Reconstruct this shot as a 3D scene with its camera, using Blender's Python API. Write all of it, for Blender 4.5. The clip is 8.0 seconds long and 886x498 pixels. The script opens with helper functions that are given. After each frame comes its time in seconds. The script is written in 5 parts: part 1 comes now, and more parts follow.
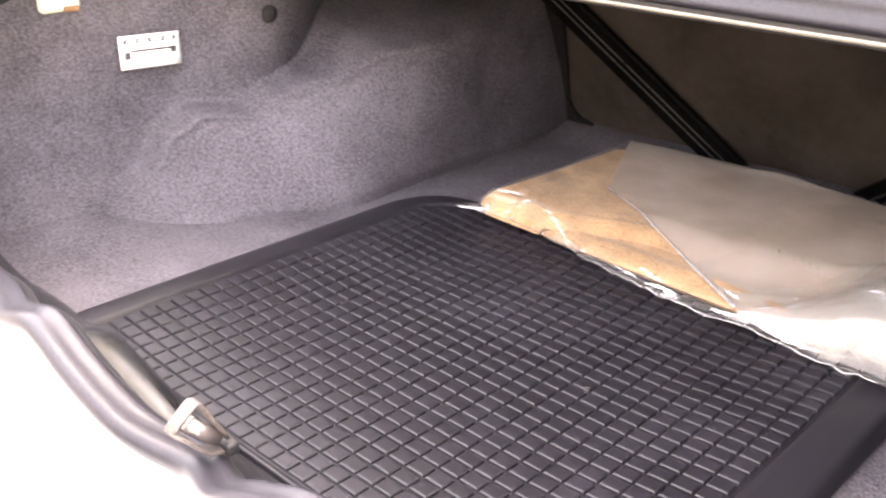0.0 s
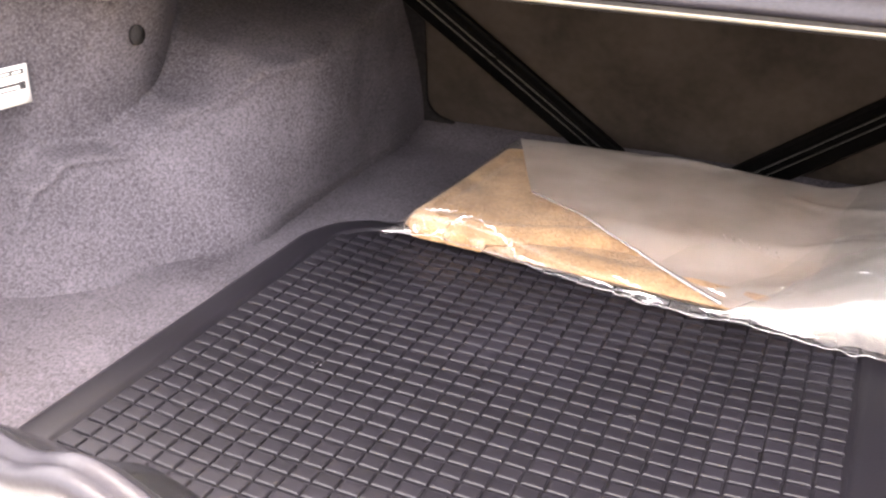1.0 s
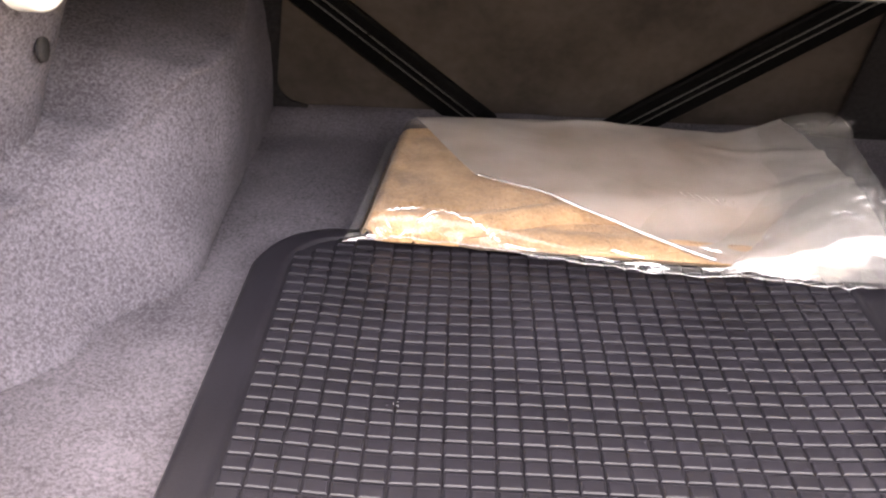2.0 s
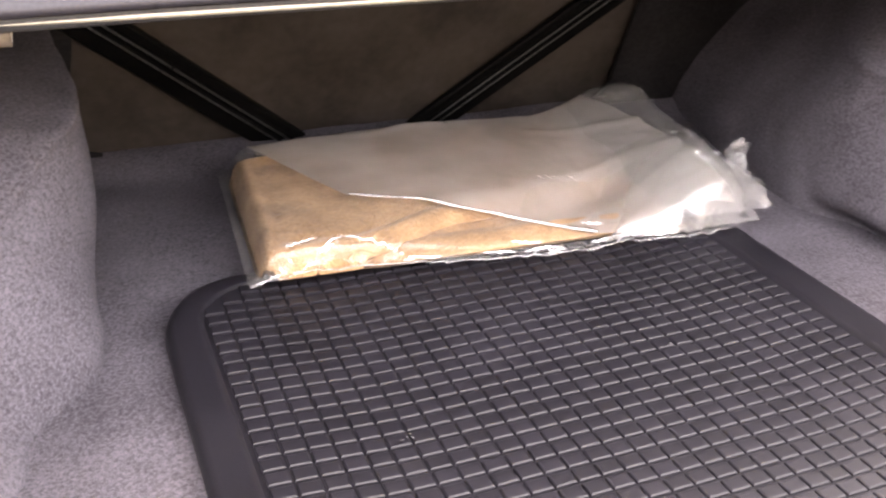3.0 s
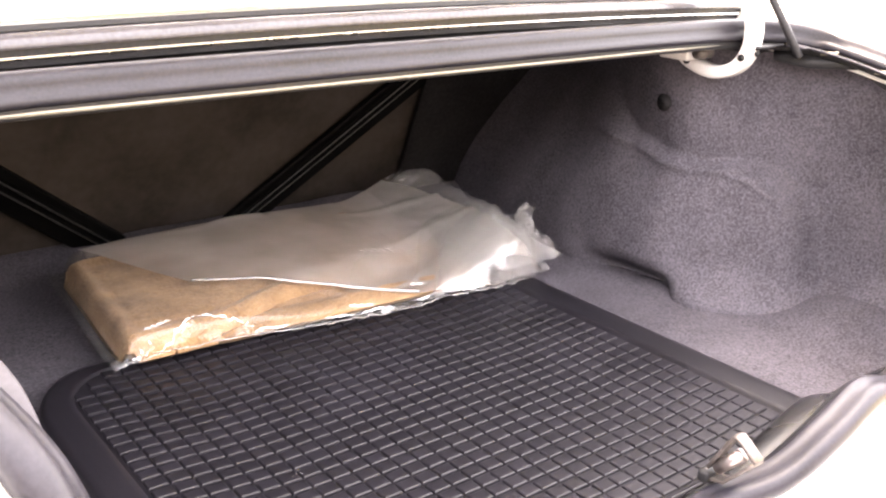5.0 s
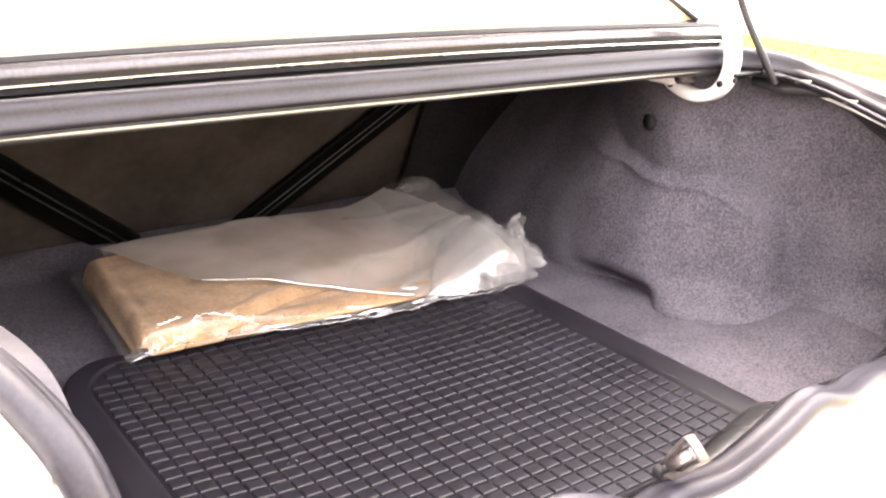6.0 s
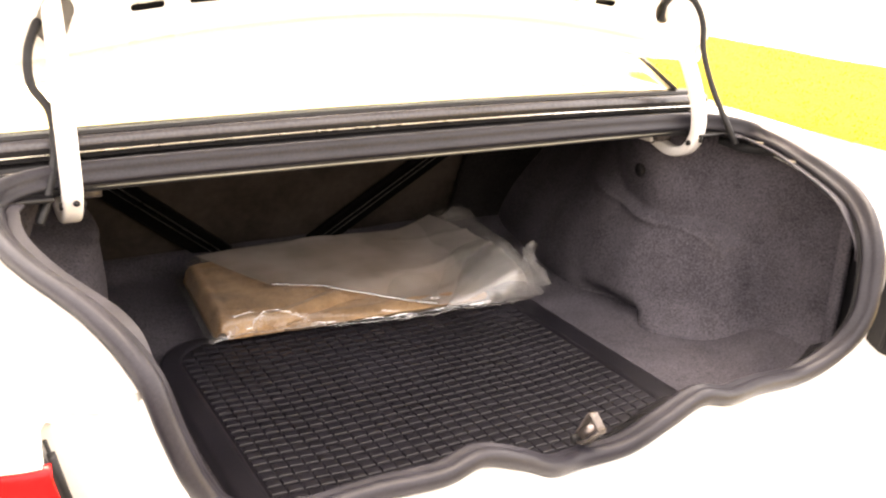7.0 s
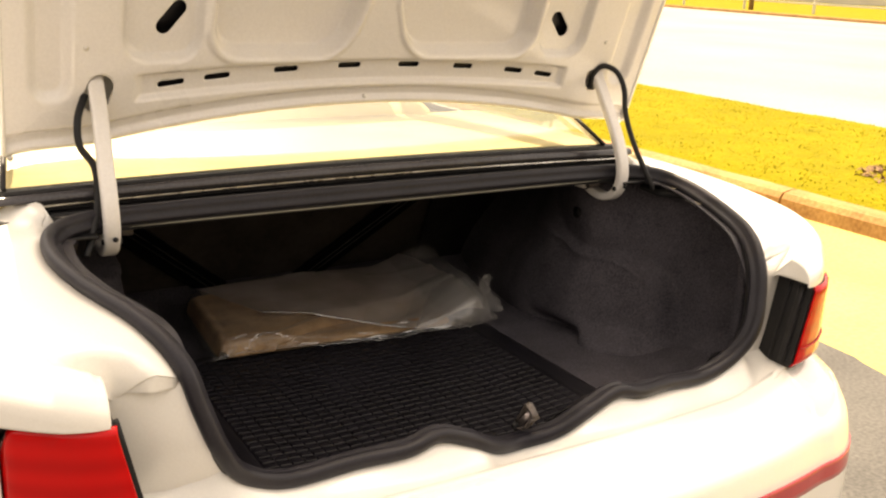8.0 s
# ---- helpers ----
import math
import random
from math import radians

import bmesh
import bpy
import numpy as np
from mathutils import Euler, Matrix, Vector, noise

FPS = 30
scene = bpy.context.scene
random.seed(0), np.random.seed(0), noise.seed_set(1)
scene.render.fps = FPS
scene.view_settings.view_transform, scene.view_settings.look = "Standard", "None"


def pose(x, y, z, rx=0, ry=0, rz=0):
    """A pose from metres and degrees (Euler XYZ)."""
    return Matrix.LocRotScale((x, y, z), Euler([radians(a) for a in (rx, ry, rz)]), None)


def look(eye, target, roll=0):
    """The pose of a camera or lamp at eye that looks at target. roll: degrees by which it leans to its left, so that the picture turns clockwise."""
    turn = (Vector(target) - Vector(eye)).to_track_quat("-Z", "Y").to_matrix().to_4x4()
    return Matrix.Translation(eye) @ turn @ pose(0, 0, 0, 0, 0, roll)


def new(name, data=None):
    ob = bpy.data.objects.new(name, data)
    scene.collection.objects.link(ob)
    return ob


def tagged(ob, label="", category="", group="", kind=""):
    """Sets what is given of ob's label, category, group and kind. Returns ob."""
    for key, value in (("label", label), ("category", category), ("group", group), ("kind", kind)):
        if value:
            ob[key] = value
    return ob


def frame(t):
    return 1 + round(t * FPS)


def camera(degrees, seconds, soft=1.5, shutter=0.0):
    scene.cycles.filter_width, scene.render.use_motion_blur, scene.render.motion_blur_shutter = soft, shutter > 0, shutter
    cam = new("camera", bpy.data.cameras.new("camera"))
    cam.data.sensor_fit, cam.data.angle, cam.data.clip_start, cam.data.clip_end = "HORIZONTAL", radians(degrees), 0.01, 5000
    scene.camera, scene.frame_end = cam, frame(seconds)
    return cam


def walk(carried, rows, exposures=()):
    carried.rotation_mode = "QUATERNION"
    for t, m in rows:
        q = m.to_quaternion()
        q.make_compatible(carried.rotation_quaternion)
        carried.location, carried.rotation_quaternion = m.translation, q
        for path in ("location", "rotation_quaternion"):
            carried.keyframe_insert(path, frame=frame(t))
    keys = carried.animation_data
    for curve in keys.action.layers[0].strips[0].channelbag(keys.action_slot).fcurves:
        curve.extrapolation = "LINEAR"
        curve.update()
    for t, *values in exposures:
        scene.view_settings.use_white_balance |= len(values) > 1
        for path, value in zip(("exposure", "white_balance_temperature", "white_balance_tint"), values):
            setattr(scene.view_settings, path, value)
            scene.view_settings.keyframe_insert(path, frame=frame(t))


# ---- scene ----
cam = camera(49.7, 8.0, soft=2.2, shutter=0.25)
PATH = [
    (0, (0.582, -0.155, 1.146), (-0.671, 1.171, 0.326), 0.8),
    (0.5, (0.442, -0.204, 1.144), (-0.518, 1.329, 0.292), 1.4),
    (1, (0.265, -0.226, 1.154), (-0.479, 1.425, 0.305), 1.2),
    (1.5, (0.049, -0.218, 1.163), (-0.299, 1.544, 0.283), 2.3),
    (1.7, (-0.036, -0.234, 1.163), (-0.244, 1.533, 0.25), 2.7),
    (2.8, (-0.419, -0.166, 1.168), (0.146, 1.519, 0.251), 1.8),
    (3, (-0.454, -0.158, 1.169), (0.248, 1.483, 0.267), 1.7),
    (3.5, (-0.56, -0.216, 1.194), (0.395, 1.303, 0.31), 1.9),
    (4, (-0.602, -0.242, 1.182), (0.51, 1.234, 0.42), 1.6),
    (4.5, (-0.608, -0.247, 1.168), (0.553, 1.236, 0.495), 1.3),
    (6, (-0.642, -0.332, 1.218), (0.504, 1.159, 0.536), 2.7),
    (6.5, (-0.668, -0.483, 1.286), (0.424, 1.053, 0.615), 4.0),
    (7, (-0.702, -0.7, 1.36), (0.253, 0.927, 0.694), 2.6),
    (7.5, (-0.805, -0.885, 1.406), (0.182, 0.739, 0.783), 2.6),
    (8, (-0.847, -0.983, 1.429), (0.166, 0.647, 0.864), 2.5),
]
EXPOSURES = [(0, 5.2, 7700, 19), (4.0, 5.1, 7700, 19), (4.5, 4.95, 7700, 19), (6.0, 5.03, 7700, 19), (6.5, 4.55, 7900, 18), (7.0, 3.85, 8600, 17), (7.5, 2.78, 9200, 13), (8.0, 1.8, 9600, 14)]
walk(cam, [(t, look(eye, target, roll)) for t, eye, target, roll in PATH], EXPOSURES)

# ---- light ----
world = bpy.data.worlds.new("sky")
scene.world = world
world.use_nodes = True
SUN_ELEV, SUN_AZ = 74.0, 10.0  # height above the horizon; degrees to the right of the car's nose
wn, wl = world.node_tree.nodes, world.node_tree.links
sky = wn.new("ShaderNodeTexSky")
sky.sky_type = "NISHITA"
sky.sun_disc = False
sky.sun_elevation = radians(SUN_ELEV)
sky.sun_rotation = radians(SUN_AZ)
sky.air_density, sky.dust_density, sky.ozone_density = 1.0, 3.5, 1.0
haze = wn.new("ShaderNodeHueSaturation")  # a pale, hazy summer sky
haze.inputs["Saturation"].default_value = 0.35
wl.new(sky.outputs["Color"], haze.inputs["Color"])
wl.new(haze.outputs["Color"], wn["Background"].inputs["Color"])
wn["Background"].inputs["Strength"].default_value = 0.15
sun = new("sun", bpy.data.lights.new("sun", "SUN"))
sun.data.energy = 2.2
sun.data.angle = radians(0.5)
sun.data.color = (1.0, 0.95, 0.86)
sun_from = Vector((math.sin(radians(SUN_AZ)) * math.cos(radians(SUN_ELEV)), math.cos(radians(SUN_AZ)) * math.cos(radians(SUN_ELEV)), math.sin(radians(SUN_ELEV))))
sun.matrix_world = look(sun_from * 20, (0, 0, 0))


# ---- materials ----
def surface(name, dark, light, rough=0.6, lo=0.36, hi=0.64, metal=0.0, coarse=6.0, fine=120.0, bump=0.1, depth=0.002, coat=0.0, mix=0.5, sheen=0.0, rough_var=0.08, random=0.0, spec=0.5, detail=3.0, ragged=0.5):
    """A procedural surface: two colours mixed by a coarse and a fine noise, with bump and uneven gloss."""
    m = bpy.data.materials.new(name)
    m.use_nodes = True
    n, l = m.node_tree.nodes, m.node_tree.links
    p = n["Principled BSDF"]
    tc = n.new("ShaderNodeTexCoord")
    a = n.new("ShaderNodeTexNoise")
    a.inputs["Scale"].default_value, a.inputs["Detail"].default_value = coarse, 4
    b = n.new("ShaderNodeTexNoise")
    b.inputs["Scale"].default_value, b.inputs["Detail"].default_value, b.inputs["Roughness"].default_value = fine, detail, ragged
    for t in (a, b):
        l.new(tc.outputs["Object"], t.inputs["Vector"])
    f = n.new("ShaderNodeMix")
    f.inputs["Factor"].default_value = mix
    l.new(a.outputs["Fac"], f.inputs["A"])
    l.new(b.outputs["Fac"], f.inputs["B"])
    r = n.new("ShaderNodeMapRange")
    r.inputs["From Min"].default_value, r.inputs["From Max"].default_value = lo, hi
    l.new(f.outputs["Result"], r.inputs["Value"])
    c = n.new("ShaderNodeMix")
    c.data_type = "RGBA"
    c.inputs["A"].default_value, c.inputs["B"].default_value = (*dark, 1), (*light, 1)
    l.new(r.outputs["Result"], c.inputs["Factor"])
    colour = c.outputs["Result"]
    if random:
        info = n.new("ShaderNodeObjectInfo")
        v = n.new("ShaderNodeMapRange")
        v.inputs["To Min"].default_value, v.inputs["To Max"].default_value = 1 - random, 1 + random
        l.new(info.outputs["Random"], v.inputs["Value"])
        h = n.new("ShaderNodeHueSaturation")
        l.new(colour, h.inputs["Color"])
        l.new(v.outputs["Result"], h.inputs["Value"])
        colour = h.outputs["Color"]
    l.new(colour, p.inputs["Base Color"])
    rr = n.new("ShaderNodeMapRange")
    rr.inputs["To Min"].default_value, rr.inputs["To Max"].default_value = max(0.02, rough - rough_var), min(1, rough + rough_var)
    l.new(a.outputs["Fac"], rr.inputs["Value"])
    l.new(rr.outputs["Result"], p.inputs["Roughness"])
    p.inputs["Metallic"].default_value = metal
    p.inputs["Specular IOR Level"].default_value = spec
    p.inputs["Coat Weight"].default_value = coat
    p.inputs["Coat Roughness"].default_value = 0.05
    p.inputs["Sheen Weight"].default_value = sheen
    if bump:
        k = n.new("ShaderNodeBump")
        k.inputs["Strength"].default_value, k.inputs["Distance"].default_value = bump, depth
        l.new(b.outputs["Fac"], k.inputs["Height"])
        l.new(k.outputs["Normal"], p.inputs["Normal"])
    return m


def film(name, milk, rough, scale, tint=(0.93, 0.93, 0.92), wrinkle=0.5, shine=1.0, pale=(0.92, 0.885, 0.86)):
    """Thin plastic film: clear, with some milky haze and a wrinkled gloss."""
    m = bpy.data.materials.new(name)
    m.use_nodes = True
    n, l = m.node_tree.nodes, m.node_tree.links
    n.remove(n["Principled BSDF"])
    tc = n.new("ShaderNodeTexCoord")
    a = n.new("ShaderNodeTexNoise")
    a.inputs["Scale"].default_value, a.inputs["Detail"].default_value, a.inputs["Distortion"].default_value = scale, 3, 1.2
    b = n.new("ShaderNodeTexNoise")
    b.inputs["Scale"].default_value, b.inputs["Detail"].default_value = 9, 2
    l.new(tc.outputs["Object"], a.inputs["Vector"])
    l.new(tc.outputs["Object"], b.inputs["Vector"])
    k = n.new("ShaderNodeBump")
    k.inputs["Strength"].default_value, k.inputs["Distance"].default_value = wrinkle, 0.004
    l.new(a.outputs["Fac"], k.inputs["Height"])
    clear = n.new("ShaderNodeBsdfTransparent")
    clear.inputs["Color"].default_value = (*tint, 1)
    white = n.new("ShaderNodeBsdfDiffuse")
    white.inputs["Color"].default_value = (*pale, 1)
    back = n.new("ShaderNodeBsdfTranslucent")
    back.inputs["Color"].default_value = (*pale, 1)
    haze = n.new("ShaderNodeMixShader")
    haze.inputs["Fac"].default_value = 0.4
    l.new(white.outputs[0], haze.inputs[1])
    l.new(back.outputs[0], haze.inputs[2])
    amount = n.new("ShaderNodeMapRange")
    amount.inputs["From Min"].default_value, amount.inputs["From Max"].default_value = 0.3, 0.7
    amount.inputs["To Min"].default_value, amount.inputs["To Max"].default_value = milk * 0.8, milk * 1.2
    l.new(b.outputs["Fac"], amount.inputs["Value"])
    body = n.new("ShaderNodeMixShader")
    l.new(amount.outputs["Result"], body.inputs["Fac"])
    l.new(clear.outputs[0], body.inputs[1])
    l.new(haze.outputs[0], body.inputs[2])
    gloss = n.new("ShaderNodeBsdfGlossy")
    gloss.inputs["Roughness"].default_value = rough
    l.new(k.outputs["Normal"], gloss.inputs["Normal"])
    fres = n.new("ShaderNodeLayerWeight")
    l.new(k.outputs["Normal"], fres.inputs["Normal"])
    steep = n.new("ShaderNodeMath")
    steep.operation = "POWER"
    steep.inputs[1].default_value = 4.0
    l.new(fres.outputs["Facing"], steep.inputs[0])
    twice = n.new("ShaderNodeMath")
    twice.operation = "MULTIPLY_ADD"
    twice.use_clamp = True
    twice.inputs[1].default_value, twice.inputs[2].default_value = 0.75 * shine, 0.08 * shine
    l.new(steep.outputs[0], twice.inputs[0])
    out = n.new("ShaderNodeMixShader")
    l.new(twice.outputs[0], out.inputs["Fac"])
    l.new(body.outputs[0], out.inputs[1])
    l.new(gloss.outputs[0], out.inputs[2])
    l.new(out.outputs[0], n["Material Output"].inputs["Surface"])
    return m


def glass(name, tint, rough=0.0):
    m = bpy.data.materials.new(name)
    m.use_nodes = True
    n, l = m.node_tree.nodes, m.node_tree.links
    n.remove(n["Principled BSDF"])
    a, b, f, o = n.new("ShaderNodeBsdfTransparent"), n.new("ShaderNodeBsdfGlossy"), n.new("ShaderNodeLayerWeight"), n.new("ShaderNodeMixShader")
    a.inputs["Color"].default_value = (*tint, 1)
    b.inputs["Roughness"].default_value = rough
    s, g = n.new("ShaderNodeMath"), n.new("ShaderNodeMath")
    s.operation, g.operation = "POWER", "MULTIPLY_ADD"
    s.inputs[1].default_value, g.inputs[1].default_value, g.inputs[2].default_value = 3.5, 0.85, 0.12
    l.new(f.outputs["Facing"], s.inputs[0])
    l.new(s.outputs[0], g.inputs[0])
    l.new(g.outputs[0], o.inputs["Fac"])
    l.new(a.outputs[0], o.inputs[1])
    l.new(b.outputs[0], o.inputs[2])
    l.new(o.outputs[0], n["Material Output"].inputs["Surface"])
    return m


CARPET = surface("grey_felt_carpet", (0.033, 0.030, 0.0355), (0.144, 0.133, 0.153), 0.97, lo=0.395, hi=0.665, coarse=9, fine=275, bump=0.7, depth=0.0016, mix=0.80, detail=8.0, ragged=0.78, spec=0.1)
RUBBER = surface("black_rubber", (0.0055, 0.0049, 0.0068), (0.0105, 0.0094, 0.0128), 0.44, coarse=7, fine=500, bump=0.25, depth=0.0006, mix=0.4, rough_var=0.1, spec=0.32)
PAD = surface("rubber_pad", (0.0057, 0.0051, 0.0071), (0.0115, 0.0104, 0.0142), 0.44, coarse=7, fine=500, bump=0.25, depth=0.0006, mix=0.4, rough_var=0.1, random=0.15, spec=0.32)
PAINT = surface("white_car_paint", (0.76, 0.74, 0.70), (0.81, 0.79, 0.75), 0.3, coarse=2, fine=300, bump=0.02, depth=0.0003, coat=0.8)
PRIMER = surface("white_inner_paint", (0.70, 0.675, 0.65), (0.77, 0.745, 0.72), 0.30, coarse=3, fine=200, bump=0.04, depth=0.0004, coat=0.6)
SEAL = surface("weathered_rubber_seal", (0.0112, 0.0104, 0.0140), (0.0215, 0.020, 0.026), 0.42, spec=0.28, coarse=14, fine=300, bump=0.2, depth=0.0005)
SEAL_BAND = surface("dull_seal_flange", (0.020, 0.0185, 0.023), (0.036, 0.033, 0.041), 0.5, spec=0.35, coarse=20, fine=400, bump=0.4, depth=0.0006)
SURROUND = surface("black_felt", (0.008, 0.0075, 0.008), (0.018, 0.017, 0.018), 0.95, coarse=9, fine=150, bump=0.3, depth=0.001, spec=0.05)
DIMPLE = surface("dark_trim_plug", (0.018, 0.017, 0.018), (0.032, 0.030, 0.032), 0.95, coarse=20, fine=300, bump=0.3, depth=0.001, spec=0.05)
BLACK = surface("black_plastic", (0.012, 0.012, 0.013), (0.024, 0.023, 0.024), 0.40, spec=0.2, coarse=8, fine=260, bump=0.1, depth=0.0004)
SILL_BLACK = surface("shiny_black_sill_trim", (0.006, 0.006, 0.007), (0.012, 0.011, 0.012), 0.24, coarse=9, fine=220, bump=0.08, depth=0.0004, spec=0.9)
GLOSS_BLACK = surface("glossy_black", (0.005, 0.005, 0.006), (0.009, 0.008, 0.009), 0.34, coarse=8, fine=200, bump=0.05, depth=0.0004, spec=0.35)
VINYL = surface("brown_seatback_board", (0.026, 0.0215, 0.019), (0.050, 0.042, 0.037), 0.95, coarse=7, fine=60, bump=0.25, depth=0.001, mix=0.25, spec=0.05)
BRACE = surface("black_brace_paint", (0.002, 0.002, 0.002), (0.004, 0.004, 0.004), 0.5, coarse=8, fine=200, bump=0.05, depth=0.0004, spec=0.03)
RIDGE_HIGHLIGHT = surface("brace_ridge_highlight", (0.02, 0.02, 0.02), (0.045, 0.045, 0.045), 0.3, spec=0.4, coarse=20, fine=200, bump=0.05, depth=0.0004)
GREY_TRIM = surface("grey_window_trim", (0.035, 0.033, 0.038), (0.06, 0.057, 0.064), 0.18, coarse=10, fine=200, bump=0.1, depth=0.0004)
TAN = surface("tan_cut_pile_carpet", (0.18, 0.097, 0.041), (0.45, 0.275, 0.138), 0.95, lo=0.32, hi=0.66, coarse=20, fine=240, bump=0.9, depth=0.003, mix=0.36, sheen=0.1)
SHELF = surface("tan_parcel_shelf", (0.45, 0.36, 0.20), (0.55, 0.45, 0.27), 0.9, coarse=8, fine=200, bump=0.3, depth=0.001)
DULL_STEEL = surface("dull_plated_steel", (0.06, 0.051, 0.047), (0.13, 0.112, 0.104), 0.40, metal=0.3, spec=0.3, coarse=60, fine=300, bump=0.2, depth=0.0004)
ROLLER = surface("worn_roller_steel", (0.24, 0.205, 0.20), (0.38, 0.33, 0.32), 0.30, metal=0.8, coarse=60, fine=300, bump=0.1, depth=0.0003)
STEEL = surface("zinc_plated_steel", (0.52, 0.50, 0.46), (0.72, 0.70, 0.66), 0.28, metal=1.0, coarse=40, fine=300, bump=0.1, depth=0.0004)
RED = surface("red_stripe", (0.40, 0.012, 0.025), (0.48, 0.016, 0.03), 0.3, coarse=8, fine=100, bump=0.02, coat=0.5)
LABEL = surface("white_label_paper", (0.76, 0.76, 0.75), (0.82, 0.82, 0.81), 0.45, coarse=20, fine=200, bump=0.02)
INK = surface("dark_label_print", (0.02, 0.02, 0.025), (0.04, 0.04, 0.045), 0.5, coarse=20, fine=200, bump=0.0)
CLEAR_FILM = film("clear_plastic_film", 0.06, 0.10, 24, (0.97, 0.97, 0.965), 0.2, 0.5)
MILK_FILM = film("milky_plastic_film", 0.46, 0.17, 9, (0.87, 0.85, 0.83), 0.12, 0.6, (0.66, 0.61, 0.575))
CRUMPLE_FILM = film("crushed_plastic_film", 0.20, 0.11, 26, (0.95, 0.945, 0.94), 0.2, 1.0)
TUFT_FILM = film("gathered_plastic_film", 0.15, 0.09, 26, (0.965, 0.965, 0.96), 0.2, 0.8)
GLINT_FILM = film("pale_glint_film", 0.40, 0.22, 60, (0.95, 0.95, 0.95), 0.3, 5.0)
END_FILM = film("crumpled_plastic_film", 0.05, 0.12, 26, (0.97, 0.97, 0.965), 0.2, 0.5)
WINDOW = glass("window_glass", (0.80, 0.84, 0.78))
ASPHALT = surface("worn_asphalt", (0.05, 0.048, 0.046), (0.115, 0.111, 0.104), 0.9, coarse=1.2, fine=70, bump=0.7, depth=0.006, mix=0.5)
CONCRETE = surface("pale_road_concrete", (0.22, 0.205, 0.175), (0.32, 0.295, 0.25), 0.9, coarse=0.25, fine=30, bump=0.3, depth=0.004, mix=0.4)
APRON = surface("dusty_gutter_concrete", (0.37, 0.288, 0.082), (0.47, 0.38, 0.13), 0.9, coarse=0.8, fine=45, bump=0.3, depth=0.003, mix=0.4)
KERB = surface("stained_kerb_concrete", (0.23, 0.11, 0.034), (0.42, 0.235, 0.088), 0.9, coarse=3, fine=40, bump=0.6, depth=0.006, mix=0.45)
GRASS = surface("sunlit_grass", (0.15, 0.128, 0.006), (0.22, 0.185, 0.010), 0.9, coarse=2, fine=30, bump=0.4, depth=0.01, spec=0.06)
SOIL = surface("grassy_soil", (0.15, 0.128, 0.006), (0.21, 0.175, 0.010), 0.95, coarse=2.5, fine=25, bump=0.8, depth=0.02, spec=0.06)
LEAF = surface("dry_brown_leaves", (0.12, 0.06, 0.025), (0.28, 0.16, 0.08), 0.8, coarse=20, fine=80, bump=0.3, depth=0.002)
TYRE = surface("tyre_rubber", (0.018, 0.018, 0.018), (0.03, 0.03, 0.03), 0.7, coarse=10, fine=150, bump=0.3, depth=0.001)
CREAM = surface("dull_cream", (0.20, 0.185, 0.15), (0.28, 0.26, 0.215), 0.5, coarse=12, fine=200, bump=0.05)
WALLS = surface("pale_render", (0.5, 0.46, 0.38), (0.6, 0.55, 0.46), 0.9, coarse=1, fine=15, bump=0.2, depth=0.01)
BRICKWORK = surface("grey_brick", (0.24, 0.225, 0.215), (0.34, 0.32, 0.305), 0.9, coarse=2, fine=20, bump=0.4, depth=0.01)
FASTENER = surface("pale_green_plastic", (0.42, 0.45, 0.36), (0.52, 0.55, 0.45), 0.45, coarse=20, fine=200, bump=0.05)
CLIP = surface("dull_tan_plastic", (0.11, 0.09, 0.065), (0.17, 0.145, 0.11), 0.6, coarse=20, fine=200, bump=0.1, spec=0.2)
DARK_GLASS = surface("far_window_glass", (0.03, 0.04, 0.05), (0.06, 0.07, 0.08), 0.15, coarse=1, fine=10, bump=0.0)


def lens_material():
    m = bpy.data.materials.new("red_lamp_lens")
    m.use_nodes = True
    n, l = m.node_tree.nodes, m.node_tree.links
    p = n["Principled BSDF"]
    tc, w = n.new("ShaderNodeTexCoord"), n.new("ShaderNodeTexWave")
    w.bands_direction = "Z"
    w.inputs["Scale"].default_value, w.inputs["Distortion"].default_value = 9, 0.6
    l.new(tc.outputs["Object"], w.inputs["Vector"])
    c = n.new("ShaderNodeMix")
    c.data_type = "RGBA"
    c.inputs["A"].default_value, c.inputs["B"].default_value = (0.46, 0.002, 0.004, 1), (0.58, 0.004, 0.006, 1)
    l.new(w.outputs["Fac"], c.inputs["Factor"])
    l.new(c.outputs["Result"], p.inputs["Base Color"])
    p.inputs["Roughness"].default_value = 0.16
    p.inputs["Specular IOR Level"].default_value = 0.25
    p.inputs["Coat Weight"].default_value = 0.0
    p.inputs["Subsurface Weight"].default_value = 0.0
    return m


LENS = lens_material()


# ---- building helpers ----
def thing(name, label, category, at=(0, 0, 0), group="", kind=""):
    e = new(name)
    e.empty_display_size = 0.1
    e.location = at
    return tagged(e, label, category, group, kind)


def link_mesh(name, verts, faces, material, parent=None, label="", smooth=True):
    me = bpy.data.meshes.new(name)
    me.from_pydata([tuple(v) for v in verts], [], faces)
    me.update()
    if smooth:
        me.polygons.foreach_set("use_smooth", [True] * len(me.polygons))
    me.materials.append(material)
    ob = new(name, me)
    if parent:
        ob.parent = parent
        ob.matrix_parent_inverse = Matrix.Translation(-Vector(parent.location))
    if label:
        tagged(ob, label)
    return ob


